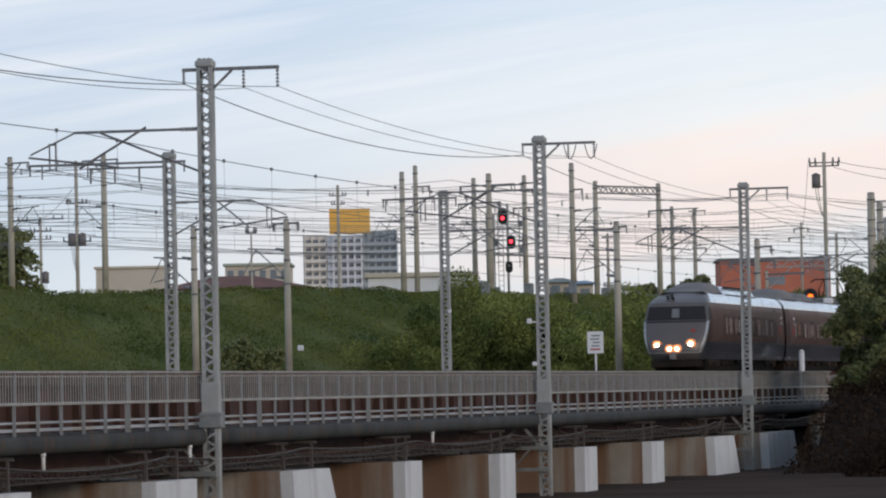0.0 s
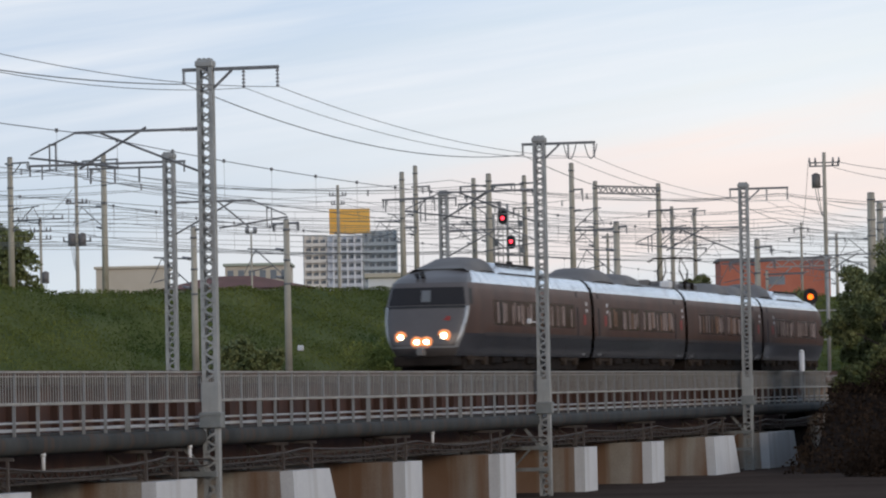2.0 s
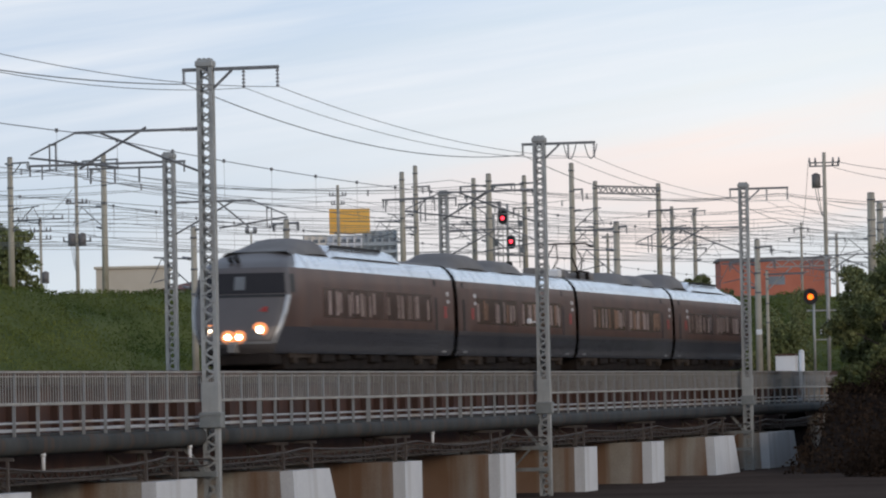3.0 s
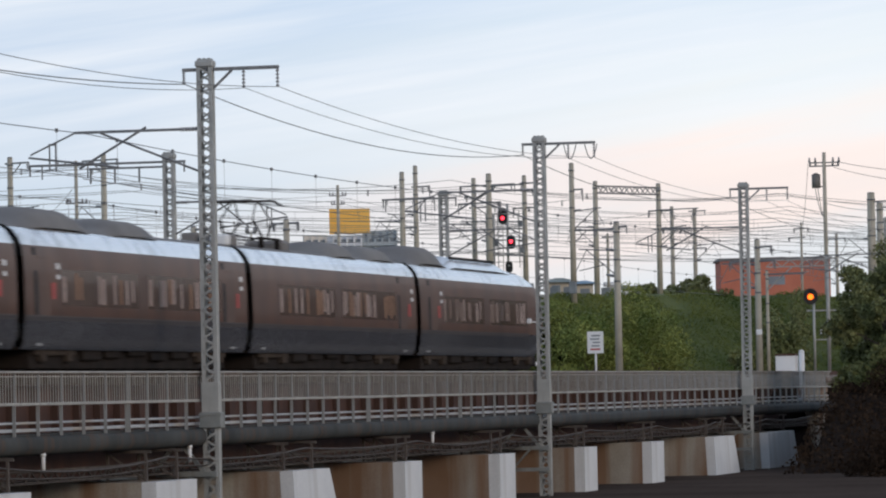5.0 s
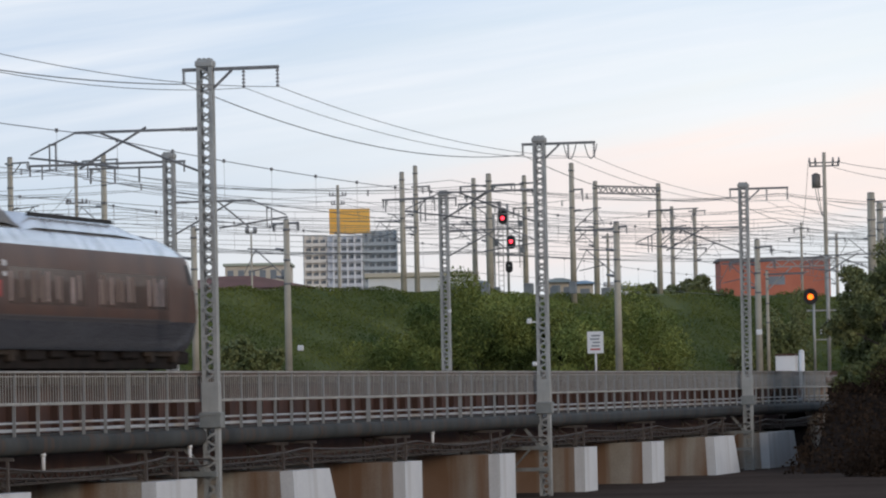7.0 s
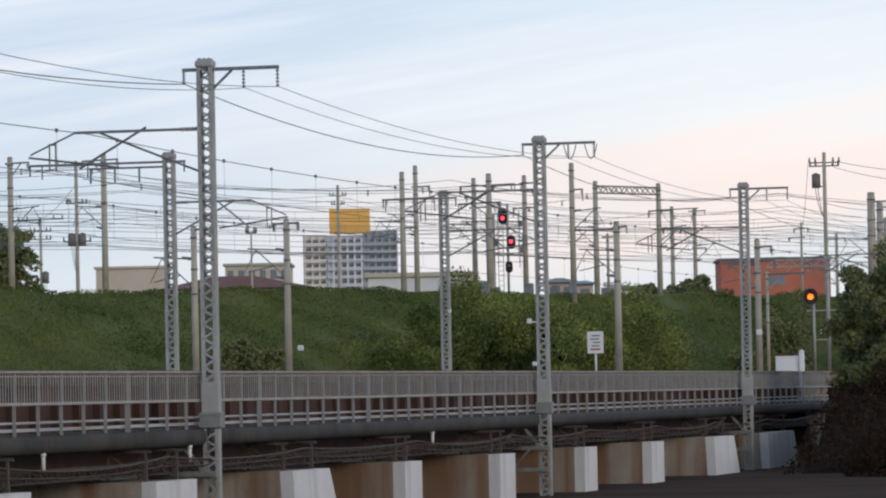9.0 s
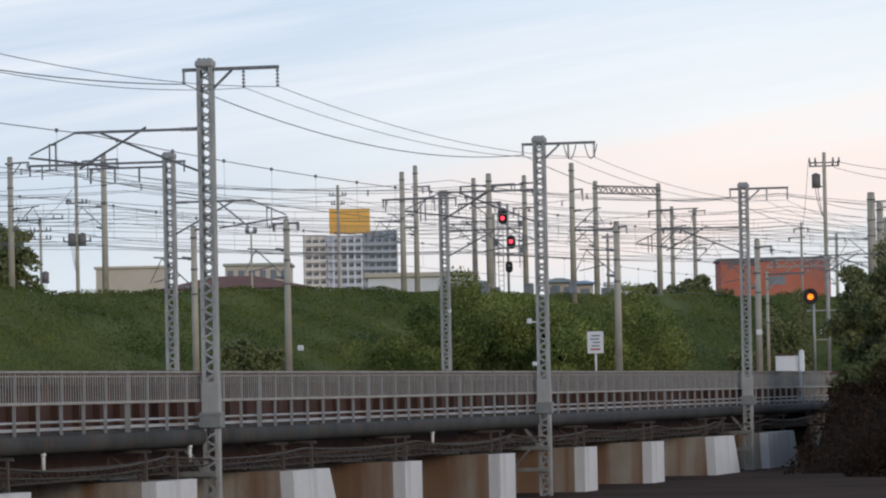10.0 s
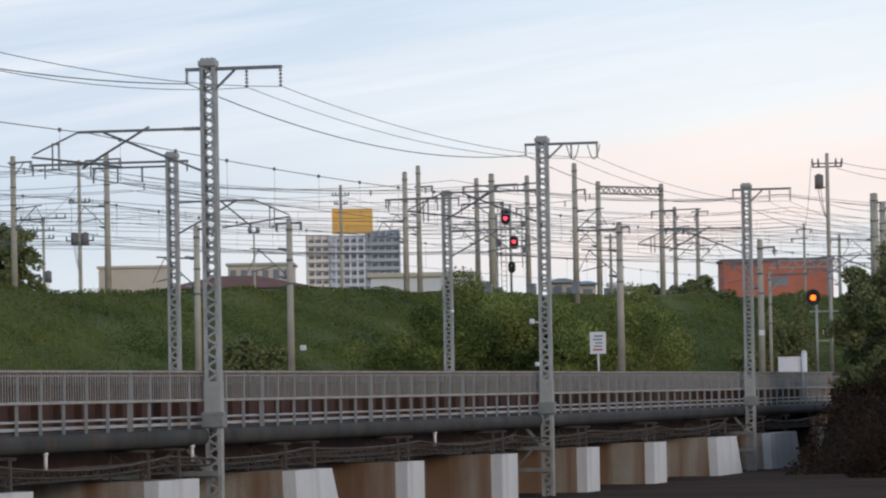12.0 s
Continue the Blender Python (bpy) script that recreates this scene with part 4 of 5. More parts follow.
for x in (103.4, 115.6, 143.0):
    if pipe_me is None:
        bm = bmesh.new()
        rod(bm, (0, 0, -0.42), (0, 0, 0.02), 0.05, 8)
        rod(bm, (0, 0, -0.06), (0, 0, 0.02), 0.07, 8)
        p = part("drain_pipe", bm, WHITE)
        pipe_me = p.data
    else:
        p = new("drain_pipe", pipe_me)
    p.matrix_basis = pose(x, RAIL_Y - 0.12, -2.0)
    tagged(p, "short white drain pipe under the walkway beam", "pipe", "drain pipes")
abut = thing("abutment", 228.1, 34.3, -6.0, "dark concrete abutment at the end of the bridge", "abutment", kind="structure")
bm = bmesh.new()
box(bm, 0, 4, 0, 20.5, 0, 3.2, 0.05)
box(bm, 0.6, 4, 0, 20.5, 3.2, 5.55, 0.05)
part("abutment_wall", bm, PIER, abut)
# ballast bed beyond the bridge
bed = thing("track_bed", 228.5, 40.0, -0.7, "brown ballast track bed behind the bridge", "track", kind="structure")
bm = bmesh.new()
box(bm, 0, 300, -6.2, 11.5, 0, 0.45, 0.15)
part("ballast", bm, BALLAST, bed)
for dy in (-3.77, -2.63):
    bm = bmesh.new()
    box(bm, 0, 300, dy - 0.034, dy + 0.034, 0.45, 0.70)
    part("rail", bm, RUST, bed)

# ---- poles ----
SIDE = Vector((ACROSS.x, ACROSS.y, 0))


def concrete_pole(x, y, z0, z1, r, arms=(), label="weathered round concrete catenary pole"):
    """arms: (distance below the top, reach left, reach right, drop of a hanger)."""
    p = thing("concrete_pole", x, y, z0, label, "pole", "concrete poles")
    h = z1 - z0
    bm = bmesh.new()
    rod(bm, (0, 0, -0.3), (0, 0, h), r * 1.18, 14, r * 0.92)
    part("shaft", bm, CONCRETE, p)
    bm = bmesh.new()
    rod(bm, (0, 0, h), (0, 0, h + 0.06), r * 0.97, 12, r * 0.6)
    part("cap", bm, ARM, p)
    for dz in (0.5, 1.9, 3.0):
        bm = bmesh.new()
        rod(bm, (0, 0, h - dz), (0, 0, h - dz + 0.09), r * 1.1, 12)
        part("steel_band", bm, ARM, p)
    for drop, left, right, hang in arms:
        z = h - drop
        bm = bmesh.new()
        a, b = SIDE * left, SIDE * -right
        beam(bm, (a.x, a.y, z), (b.x, b.y, z), 0.09, 0.10)
        if hang:
            for e in (a, b):
                if e.length > 0.5:
                    rod(bm, (e.x, e.y, z), (e.x, e.y, z - hang), 0.035, 6)
            if max(left, right) > 1.4:
                e = a if left > right else b
                rod(bm, (0, 0, z - 0.9), (e.x * 0.6, e.y * 0.6, z), 0.035, 5)
        part("cross_arm", bm, ARM, p)
        for e in (a, b):
            if e.length > 0.7:
                bm = bmesh.new()
                insulator(bm, (e.x * 0.92, e.y * 0.92, z + 0.02), 0.4, 0.09)
                part("insulator", bm, PORCELAIN, p)
    if h > 7:
        # hinged bracket that carries the contact wire
        bm = bmesh.new()
        z = h - (3.2 if z0 > 2 else 1.4)
        k = 1 if int(x * 10) % 2 or z0 < 2 else -1
        o = SIDE * (k * 2.4)
        rod(bm, (0, 0, z), (o.x, o.y, z + 0.15), 0.035)
        rod(bm, (0, 0, z - 1.3), (o.x * 0.8, o.y * 0.8, z + 0.1), 0.03)
        rod(bm, (o.x * 0.8, o.y * 0.8, z + 0.1), (o.x * 1.1, o.y * 1.1, z - 1.0), 0.02)
        rod(bm, (o.x * 0.35, o.y * 0.35, z - 0.7), (o.x, o.y, z - 0.95), 0.025)
        part("hinged_bracket", bm, ARM, p)
        for zz in (z, z - 1.3):
            bm = bmesh.new()
            rod(bm, (o.x * 0.1, o.y * 0.1, zz + 0.02), (o.x * 0.28, o.y * 0.28, zz + 0.1), 0.08, 8, 0.05)
            part("insulator", bm, PORCELAIN, p)
    return p


def small_box(x, y, z, w, h, name, label, category, mat=None):
    bm = bmesh.new()
    box(bm, -w / 2, w / 2, -w / 2, w / 2, 0, h, 0.03)
    ob = part(name, bm, mat or WHITE)
    ob.matrix_basis = pose(x, y, z)
    return tagged(ob, label, category)


def utility_pole(x, y, z0, z1, r, arms, can=None, twin=False, label="slim utility pole with crossarms and insulators"):
    p = thing("utility_pole", x, y, z0, label, "utility pole", "utility poles")
    h = z1 - z0
    bm = bmesh.new()
    rod(bm, (0, 0, -0.3), (0, 0, h), r * 1.15, 10, r * 0.8)
    part("shaft", bm, CONCRETE, p)
    for drop, half in arms:
        bm = bmesh.new()
        beam(bm, (0, half, h - drop), (0, -half, h - drop), 0.1, 0.1)
        part("crossarm", bm, ARM, p)
        for k in (-1, -0.6, 0.6, 1):
            bm = bmesh.new()
            rod(bm, (0, half * k * 0.95, h - drop + 0.05), (0, half * k * 0.95, h - drop + 0.38), 0.09, 8, 0.05)
            part("insulator", bm, PORCELAIN, p)
    if can:
        drop, off = can
        for e in ((off, -off) if twin else (off,)):
            bm = bmesh.new()
            rod(bm, (0, e, h - drop - 1.0), (0, e, h - drop), 0.32, 14)
            rod(bm, (0, e, h - drop), (0, e, h - drop + 0.1), 0.26, 14, 0.1)
            part("transformer", bm, ROOF, p, "grey cylindrical transformer")
        bm = bmesh.new()
        beam(bm, (0, 0, h - drop - 0.9), (0, off, h - drop - 0.9), 0.1, 0.08)
        for k in (-0.1, 0.1):
            line_wire(bm, (0.1, off + k, h - drop - 1.0), (0.1, 0.05, h - drop - 3.2), 0.5, 0.03, 6)
        part("bracket", bm, ARM, p)
    return p


concrete_pole(271.2, 90.4, 5.3, 14.25, 0.18, ((0.35, 0.4, 1.6, 0.5), (3.9, 0.2, 2.6, 0.0),))
concrete_pole(272.5, 84.8, 5.3, 14.30, 0.18, ((0.3, 1.8, 1.2, 0.5),))
concrete_pole(291.3, 70.5, 5.3, 13.56, 0.17, ((1.7, 1.4, 1.0, 0.8), (3.6, 0.2, 1.2, 0.0),))
concrete_pole(296.3, 70.8, 5.3, 14.19, 0.16, ((1.35, 0.3, 1.2, 0.9), (2.1, 0.2, 1.6, 0.9),))
concrete_pole(311.9, 70.4, 5.3, 13.99, 0.17, ((0.5, 1.2, 3.6, 0.6), (2.0, 0.4, 2.0, 0.0),))
concrete_pole(302.3, 67.2, 5.3, 13.81, 0.2, ((0.8, 0.4, 3.0, 0.0), (1.9, 2.6, 1.0, 0.7),))
concrete_pole(312.7, 67.0, 5.3, 14.11, 0.17, ((0.5, 0.4, 1.0, 0.0), (2.2, 1.0, 1.0, 0.6),))
concrete_pole(303.6, 61.8, 5.3, 14.41, 0.18, ((1.75, 0.1, 0.9, 0.8), (4.5, 0.3, 2.0, 0.4),))
concrete_pole(318.7, 63.2, 5.3, 13.84, 0.18, ())
concrete_pole(324.6, 59.8, 5.3, 13.81, 0.18, ((1.9, 0.9, 1.2, 0.5), (3.2, 0.5, 2.8, 0.7),))
concrete_pole(393.8, 71.4, 5.3, 14.89, 0.17, ((0.2, 1.2, 2.8, 0.0), (1.9, 1.0, 1.0, 0.4),))
concrete_pole(394.2, 69.5, 5.3, 14.70, 0.17, ((0.2, 0.6, 1.2, 0.0), (3.4, 0.3, 1.2, 0.4),))
concrete_pole(323.9, 63.4, 5.3, 10.31, 0.1, ((0.2, 0.5, 0.5, 0.0),))
concrete_pole(318.1, 43.7, 5.3, 12.44, 0.28, ((0.6, 0.2, 1.6, 0.0),))
concrete_pole(323.2, 43.8, 5.3, 11.92, 0.24, ((0.3, 0.2, 1.2, 0.0),))
concrete_pole(416.9, 60.5, 5.3, 12.90, 0.14, ((0.4, 1.0, 1.0, 0.3),))
concrete_pole(416.2, 63.6, 5.3, 13.99, 0.11, ((0.5, 0.8, 0.8, 0.3), (1.3, 1.4, 0.4, 0.3),))
concrete_pole(207.6, 55.8, -0.6, 7.41, 0.15, ((0.15, 0.8, 0.75, 0.35),))
concrete_pole(197.0, 57.2, -0.6, 6.79, 0.14, ((0.1, 0.15, 1.0, 0.0),))
concrete_pole(230.7, 44.7, -0.4, 7.68, 0.165, ((0.2, 0.2, 0.65, 0.35), (0.3, 1.5, 0.2, 0.0),))
concrete_pole(257.1, 41.8, -0.4, 7.47, 0.17, ((0.4, 0.2, 1.0, 0.5), (1.2, 1.9, 1.2, 0.5),))
concrete_pole(262.2, 42.1, -0.4, 5.84, 0.09, ((0.2, 0.2, 2.6, 0.0),))
utility_pole(362.9, 115.3, -0.3, 18.91, 0.17, ((0.4, 1.6), (3.5, 0.9), (6.6, 1.2),), (6.0, 0.45), True)
utility_pole(400.5, 130.7, -0.3, 15.94, 0.15, ((0.2, 2.2), (1.3, 1.0), (2.0, 1.0),), (5.0, -0.4))
utility_pole(464.6, 119.3, -0.3, 21.02, 0.19, ((1.1, 0.9), (2.0, 0.7),), None)
utility_pole(337.1, 49.7, -0.3, 16.32, 0.17, ((0.75, 1.15), (1.0, 1.1),), (1.6, 0.62))
utility_pole(289.2, 80.1, -0.3, 9.96, 0.07, ((0.1, 0.35),), None)
utility_pole(327.8, 46.8, -0.3, 7.74, 0.08, ((0.3, 0.5),), None)
small_box(196.8, 45.6, 2.73, 0.14, 0.14, "lineside_box", "small white box fixed beside the line", "box")
small_box(256.3, 54.7, 3.13, 0.28, 0.28, "lineside_box", "small white box fixed beside the line", "box")
small_box(168.3, 35.8, 0.17, 0.16, 0.16, "lineside_box", "small white box fixed beside the line", "box")
small_box(255.3, 41.5, 2.12, 0.3, 0.3, "lineside_box", "small white box fixed beside the line", "box")
small_box(206.0, 54.8, 1.32, 0.25, 0.25, "lineside_box", "small white box fixed beside the line", "box")
small_box(292.7, 65.4, 5.5, 0.5, 0.85, "yard_cabinet", "small pale equipment cabinet at the yard edge", "cabinet", DUCT)
small_box(298.8, 66.0, 5.5, 0.4, 0.68, "yard_cabinet", "small pale equipment cabinet at the yard edge", "cabinet", DUCT)
small_box(294.0, 59.9, 5.5, 0.45, 0.77, "yard_cabinet", "small pale equipment cabinet at the yard edge", "cabinet", DUCT)
small_box(323.9, 63.6, 5.5, 0.6, 1.02, "yard_cabinet", "small pale equipment cabinet at the yard edge", "cabinet", DUCT)
small_box(310.1, 70.1, 5.5, 0.45, 0.77, "yard_cabinet", "small pale equipment cabinet at the yard edge", "cabinet", DUCT)
small_box(292.2, 67.5, 5.5, 0.5, 0.85, "yard_cabinet", "small pale equipment cabinet at the yard edge", "cabinet", DUCT)
small_box(305.1, 65.2, 5.5, 0.6, 1.02, "yard_cabinet", "small pale equipment cabinet at the yard edge", "cabinet", DUCT)
small_box(305.5, 63.4, 5.5, 0.5, 0.85, "yard_cabinet", "small pale equipment cabinet at the yard edge", "cabinet", DUCT)

# light gantry by the amber signal
GANTRY = 4.1
gy = thing("lineside_gantry", 262.0, 42.1, 6.05, "pale grey laced gantry beam carried by a post", "gantry")
bm = bmesh.new()
for dz in (0.0, 0.38):
    beam(bm, (0, 0, dz), (0, -GANTRY, dz), 0.08, 0.07)
part("chord", bm, STEEL, gy)
bm = bmesh.new()
for i in range(9):
    a, b = -GANTRY * i / 9, -GANTRY * (i + 1) / 9
    beam(bm, (0, a, 0.38 if i % 2 else 0.0), (0, b, 0.0 if i % 2 else 0.38), 0.05, 0.05)
part("web_bar", bm, STEEL, gy)
bm = bmesh.new()
beam(bm, (0, -0.05, -1.3), (0, -1.5, 0.0), 0.07, 0.07)
part("brace", bm, STEEL, gy)
bm = bmesh.new()
rod(bm, (0.1, -GANTRY + 0.6, -6.4), (0.1, -GANTRY + 0.6, 0.6), 0.11, 10)
part("post", bm, STEEL, gy)

# lattice beam between two poles
truss = thing("portal_beam", 318.7, 63.2, 13.3, "grey lattice portal beam between two concrete poles", "portal beam")
span = Vector((5.9, -3.4, 0.0))
bm = bmesh.new()
for dz in (-0.25, 0.25):
    for s in (-0.2, 0.2):
        beam(bm, (s, s, dz), (span.x + s, span.y + s, dz), 0.07, 0.07)
part("chords", bm, ARM, truss)
bm = bmesh.new()
for i in range(12):
    a, b = span * (i / 12), span * ((i + 1) / 12)
    for s in (-0.2, 0.2):
        beam(bm, (a.x + s, a.y + s, -0.25 if i % 2 else 0.25), (b.x + s, b.y + s, 0.25 if i % 2 else -0.25), 0.05, 0.05)
part("web_bars", bm, ARM, truss)

# ---- wires over the yard on the embankment ----


def yard_line(d, s0, heights, seed):
    r = random.Random(seed)
    o = CREST_A + ACROSS * d
    line = thing("yard_overhead_line", o.x, o.y, CREST_Z, "thin overhead wires strung across the railway yard", "overhead wire", "yard overhead lines")
    stops = [s0 + i * 38 for i in range(6)]
    for h, sag, rad in heights:
        bm = bmesh.new()
        lift = [r.uniform(-0.35, 0.35) if h > 6.5 or h < 4.8 else 0.0 for _ in stops]
        for (a, b), (u, v) in zip(zip(stops, stops[1:]), zip(lift, lift[1:])):
            line_wire(bm, (ALONG.x * a, ALONG.y * a, h + u), (ALONG.x * b, ALONG.y * b, h + v), sag * r.uniform(0.8, 1.3), rad, 10)
        part("wire", bm, WIRE, line)
    bm = bmesh.new()
    hc, hm, sag = heights[0][0], heights[1][0], heights[1][1]
    for a, b in zip(stops, stops[1:]):
        for i in range(6):
            k = (i + 0.5) / 6
            s = a + (b - a) * k
            rod(bm, (ALONG.x * s, ALONG.y * s, hc), (ALONG.x * s, ALONG.y * s, hm - 4 * sag * k * (1 - k) + 0.06), 0.012, 3)
    tagged(part("dropper_set", bm, WIRE, line), kind="stuff")


for k, d in enumerate((3.5, 8.0, 12.5, 17.0, 22.0, 30.0)):
    yard_line(d, -34 + 7 * k, ((4.9, 0.03, 0.019), (5.9, 0.55, 0.021), (7.6 + 0.3 * (k % 3), 0.7, 0.02), (3.1 + 0.25 * k, 0.3, 0.018)), k)

# wires that tie neighbouring yard poles together
for x, y, z, x2, y2, z2 in ((271.2, 90.4, 13.6, 272.5, 84.8, 13.5), (272.5, 84.8, 12.6, 291.3, 70.5, 12.4), (291.3, 70.5, 11.9, 296.3, 70.8, 12.2), (296.3, 70.8, 12.9, 311.9, 70.4, 12.7),
                            (311.9, 70.4, 13.0, 302.3, 67.2, 12.8), (302.3, 67.2, 11.8, 303.6, 61.8, 12.0), (312.7, 67.0, 13.2, 318.7, 63.2, 13.0), (324.6, 59.8, 12.4, 393.8, 71.4, 13.6), (393.8, 71.4, 14.2, 394.2, 69.5, 14.1)):
    w = thing("span_wire", x, y, z, "thin span wire tying two yard poles together", "overhead wire", "span wires")
    bm = bmesh.new()
    line_wire(bm, (0, 0, 0), (x2 - x, y2 - y, z2 - z), 0.12 + 0.004 * abs(x2 - x), 0.02, 8)
    part("wire", bm, WIRE, w)
    for q in (0.12, 0.88):
        bm = bmesh.new()
        insulator(bm, ((x2 - x) * q, (y2 - y) * q, (z2 - z) * q), 0.4, 0.09)
        part("insulator", bm, PORCELAIN, w)

# wires between the slim utility poles in the distance
for x, y, z, x2, y2, z2, sag in ((362.9, 117.5, 18.3, 464.6, 119.3, 20.0, 1.2), (362.9, 113.5, 18.0, 464.6, 117.8, 19.6, 1.4), (340, 145, 19.5, 362.9, 115.3, 18.2, 0.8),
                                 (400.5, 132.0, 15.2, 362.9, 115.3, 17.0, 0.6), (337.1, 48.7, 15.6, 322, 36.0, 14.2, 0.5), (337.1, 49.0, 15.2, 324, 36.0, 13.4, 0.6),
                                 (337.1, 50.9, 15.5, 416.2, 63.6, 13.5, 1.0), (337.1, 49.7, 12.6, 318.0, 40.0, 11.6, 0.5), (394.0, 71.4, 14.0, 416.9, 60.5, 12.6, 0.6),
                                 (464.6, 118.5, 19.0, 394.0, 71.4, 14.6, 1.6), (464.6, 120.0, 20.0, 416.2, 63.6, 13.8, 1.8)):
    bm = bmesh.new()
    line_wire(bm, (0, 0, 0), (x2 - x, y2 - y, z2 - z), sag, 0.022, 12)
    w = part("utility_wire", bm, WIRE)
    w.matrix_basis = pose(x, y, z)
    tagged(w, "dark thin utility wire hanging between far poles", "wire", "utility wires")

# ---- signals, sign and lineside boxes ----


def signal_head(parent, x, y, z, w, h, lit, glow_mat):
    bm = bmesh.new()
    n = 20
    rings = []
    for dx in (0.0, 0.06):
        rings.append([bm.verts.new((x + dx, y + w / 2 * math.cos(a), z + (h - w) / 2 * (1 if math.sin(a) >= 0 else -1) + w / 2 * math.sin(a))) for a in [2 * math.pi * (i + 0.5) / n for i in range(n)]])
    bm.faces.new(rings[0])
    bm.faces.new(rings[1][::-1])
    for i in range(n):
        bm.faces.new((rings[0][i], rings[1][i], rings[1][(i + 1) % n], rings[0][(i + 1) % n]))
    head = part("signal_head", bm, BLACK, parent, "black rounded signal backboard")
    for dz in lit[1]:
        bm = bmesh.new()
        rod(bm, (x - 0.03, y, z + dz), (x - 0.005, y, z + dz), 0.13, 14)
        part("dark_lens", bm, GLASS, head)
    bm = bmesh.new()
    rod(bm, (x - 0.05, y, z + lit[0]), (x - 0.005, y, z + lit[0]), lit[2], 16)
    part("lit_lens", bm, glow_mat, head, "glowing signal lamp")
    bm = bmesh.new()
    for i in range(9):
        a, b = math.pi * i / 8, math.pi * (i + 1) / 8
        if i < 8:
            r = lit[2] + 0.03
            q = [(x - 0.01, r, a), (x - 0.25, r, a), (x - 0.25, r, b), (x - 0.01, r, b)]
            bm.faces.new([bm.verts.new((px, y + rr * math.cos(t), z + lit[0] + rr * math.sin(t))) for px, rr, t in q])
    part("hood", bm, BLACK, head)


sig = thing("signal_mast", 310.5, 67.75, CREST_Z, "grey signal mast with two red signals and a ladder", "railway signal", "railway signals")
bm = bmesh.new()
rod(bm, (0, 0, -0.3), (0, 0, 6.6), 0.09, 10)
part("post", bm, STEEL, sig)
signal_head(sig, -0.25, 0.28, 5.75, 0.62, 1.15, (-0.14, (0.28,), 0.125), RED_GLOW)
signal_head(sig, -0.25, -0.28, 3.95, 0.62, 0.95, (0.05, (-0.28,), 0.125), RED_GLOW)
signal_head(sig, -0.25, -0.1, 2.25, 0.5, 0.8, (0.1, (-0.2,), 0.06), WHITE)
bm = bmesh.new()
for s in (0.35, 0.7):
    beam(bm, (0.1, s, 0), (0.1, s, 6.4), 0.04, 0.04)
for i in range(18):
    beam(bm, (0.1, 0.35, 0.3 + i * 0.34), (0.1, 0.7, 0.3 + i * 0.34), 0.03, 0.03)
part("ladder", bm, STEEL, sig, "steel ladder")
bm = bmesh.new()
for z in (3.2, 5.0):
    beam(bm, (-0.3, -0.8, z), (-0.3, 0.9, z), 0.06, 0.06)
    beam(bm, (0.3, -0.8, z), (0.3, 0.9, z), 0.06, 0.06)
    beam(bm, (-0.3, -0.8, z + 0.9), (-0.3, 0.9, z + 0.9), 0.04, 0.04)
    for yy in (-0.8, 0.9):
        beam(bm, (-0.3, yy, z), (-0.3, yy, z + 0.9), 0.04, 0.04)
part("platform", bm, STEEL, sig, "steel service platform")

bm = bmesh.new()
for yy in (1.0, 1.45):
    for xx in (-0.2, 0.25):
        beam(bm, (xx, yy, -0.3), (xx, yy, 5.9), 0.07, 0.07)
for i in range(15):
    z = 0.1 + i * 0.39
    beam(bm, (-0.2, 1.0 if i % 2 else 1.45, z), (-0.2, 1.45 if i % 2 else 1.0, z + 0.39), 0.03, 0.05)
part("side_frame", bm, COLLAR, sig, "laced steel side frame")
bm = bmesh.new()
for z in (3.15, 4.95):
    box(bm, -0.35, 0.35, -1.1, 1.5, z - 0.1, z - 0.04)
for yy in (-1.1, -0.75, 0.75):
    beam(bm, (0.3, yy, 2.2), (0.3, yy, 6.1), 0.05, 0.05)
for z in (2.6, 3.6, 4.1, 5.4, 5.9):
    beam(bm, (0.3, -1.1, z), (0.3, 1.5, z), 0.05, 0.04)
part("guard_frame", bm, COLLAR, sig, "grey guard rails and grating behind the signals")
for yy, z, w in ((-0.95, 3.2, 0.3), (0.85, 3.7, 0.35), (-0.9, 5.0, 0.28)):
    bm = bmesh.new()
    box(bm, 0.0, 0.25, yy - w / 2, yy + w / 2, z, z + w * 1.5, 0.02)
    part("junction_box", bm, DUCT, sig, "grey junction box")

am = thing("signal_mast", 267.6, 40.4, -0.3, "lineside signal post with one amber lamp lit", "railway signal", "railway signals")
bm = bmesh.new()
rod(bm, (0, -0.15, 0), (0, -0.15, 4.4), 0.08, 10)
part("post", bm, STEEL, am)
signal_head(am, -0.2, 0.0, 4.72, 0.82, 0.95, (-0.02, (0.3,), 0.17), AMBER_GLOW)
signal_head(am, -0.2, -1.0, 2.9, 0.55, 0.75, (0.1, (-0.18,), 0.05), BLACK)
bm = bmesh.new()
rod(bm, (0.2, -1.0, 0), (0.2, -1.0, 4.0), 0.07, 8)
beam(bm, (0.2, -1.6, 3.9), (0.2, 0.3, 3.9), 0.1, 0.1)
beam(bm, (0.2, -1.6, 2.2), (0.2, -0.1, 2.2), 0.08, 0.08)
part("side_post", bm, STEEL, am)
small_box(264.0, 39.2, 2.15, 0.35, 0.3, "lineside_lamp", "small white lineside lamp box on a post", "lamp")

bx = thing("equipment_cabinet", 251.6, 39.4, -0.25, "white metal lineside equipment cabinet with a brown lid", "cabinet")
bm = bmesh.new()
box(bm, -0.5, 0.5, -0.55, 0.55, 0, 1.15, 0.02)
part("body", bm, WHITE, bx)
bm = bmesh.new()
box(bm, -0.56, 0.56, -0.56, 0.56, 1.15, 1.25, 0.02)
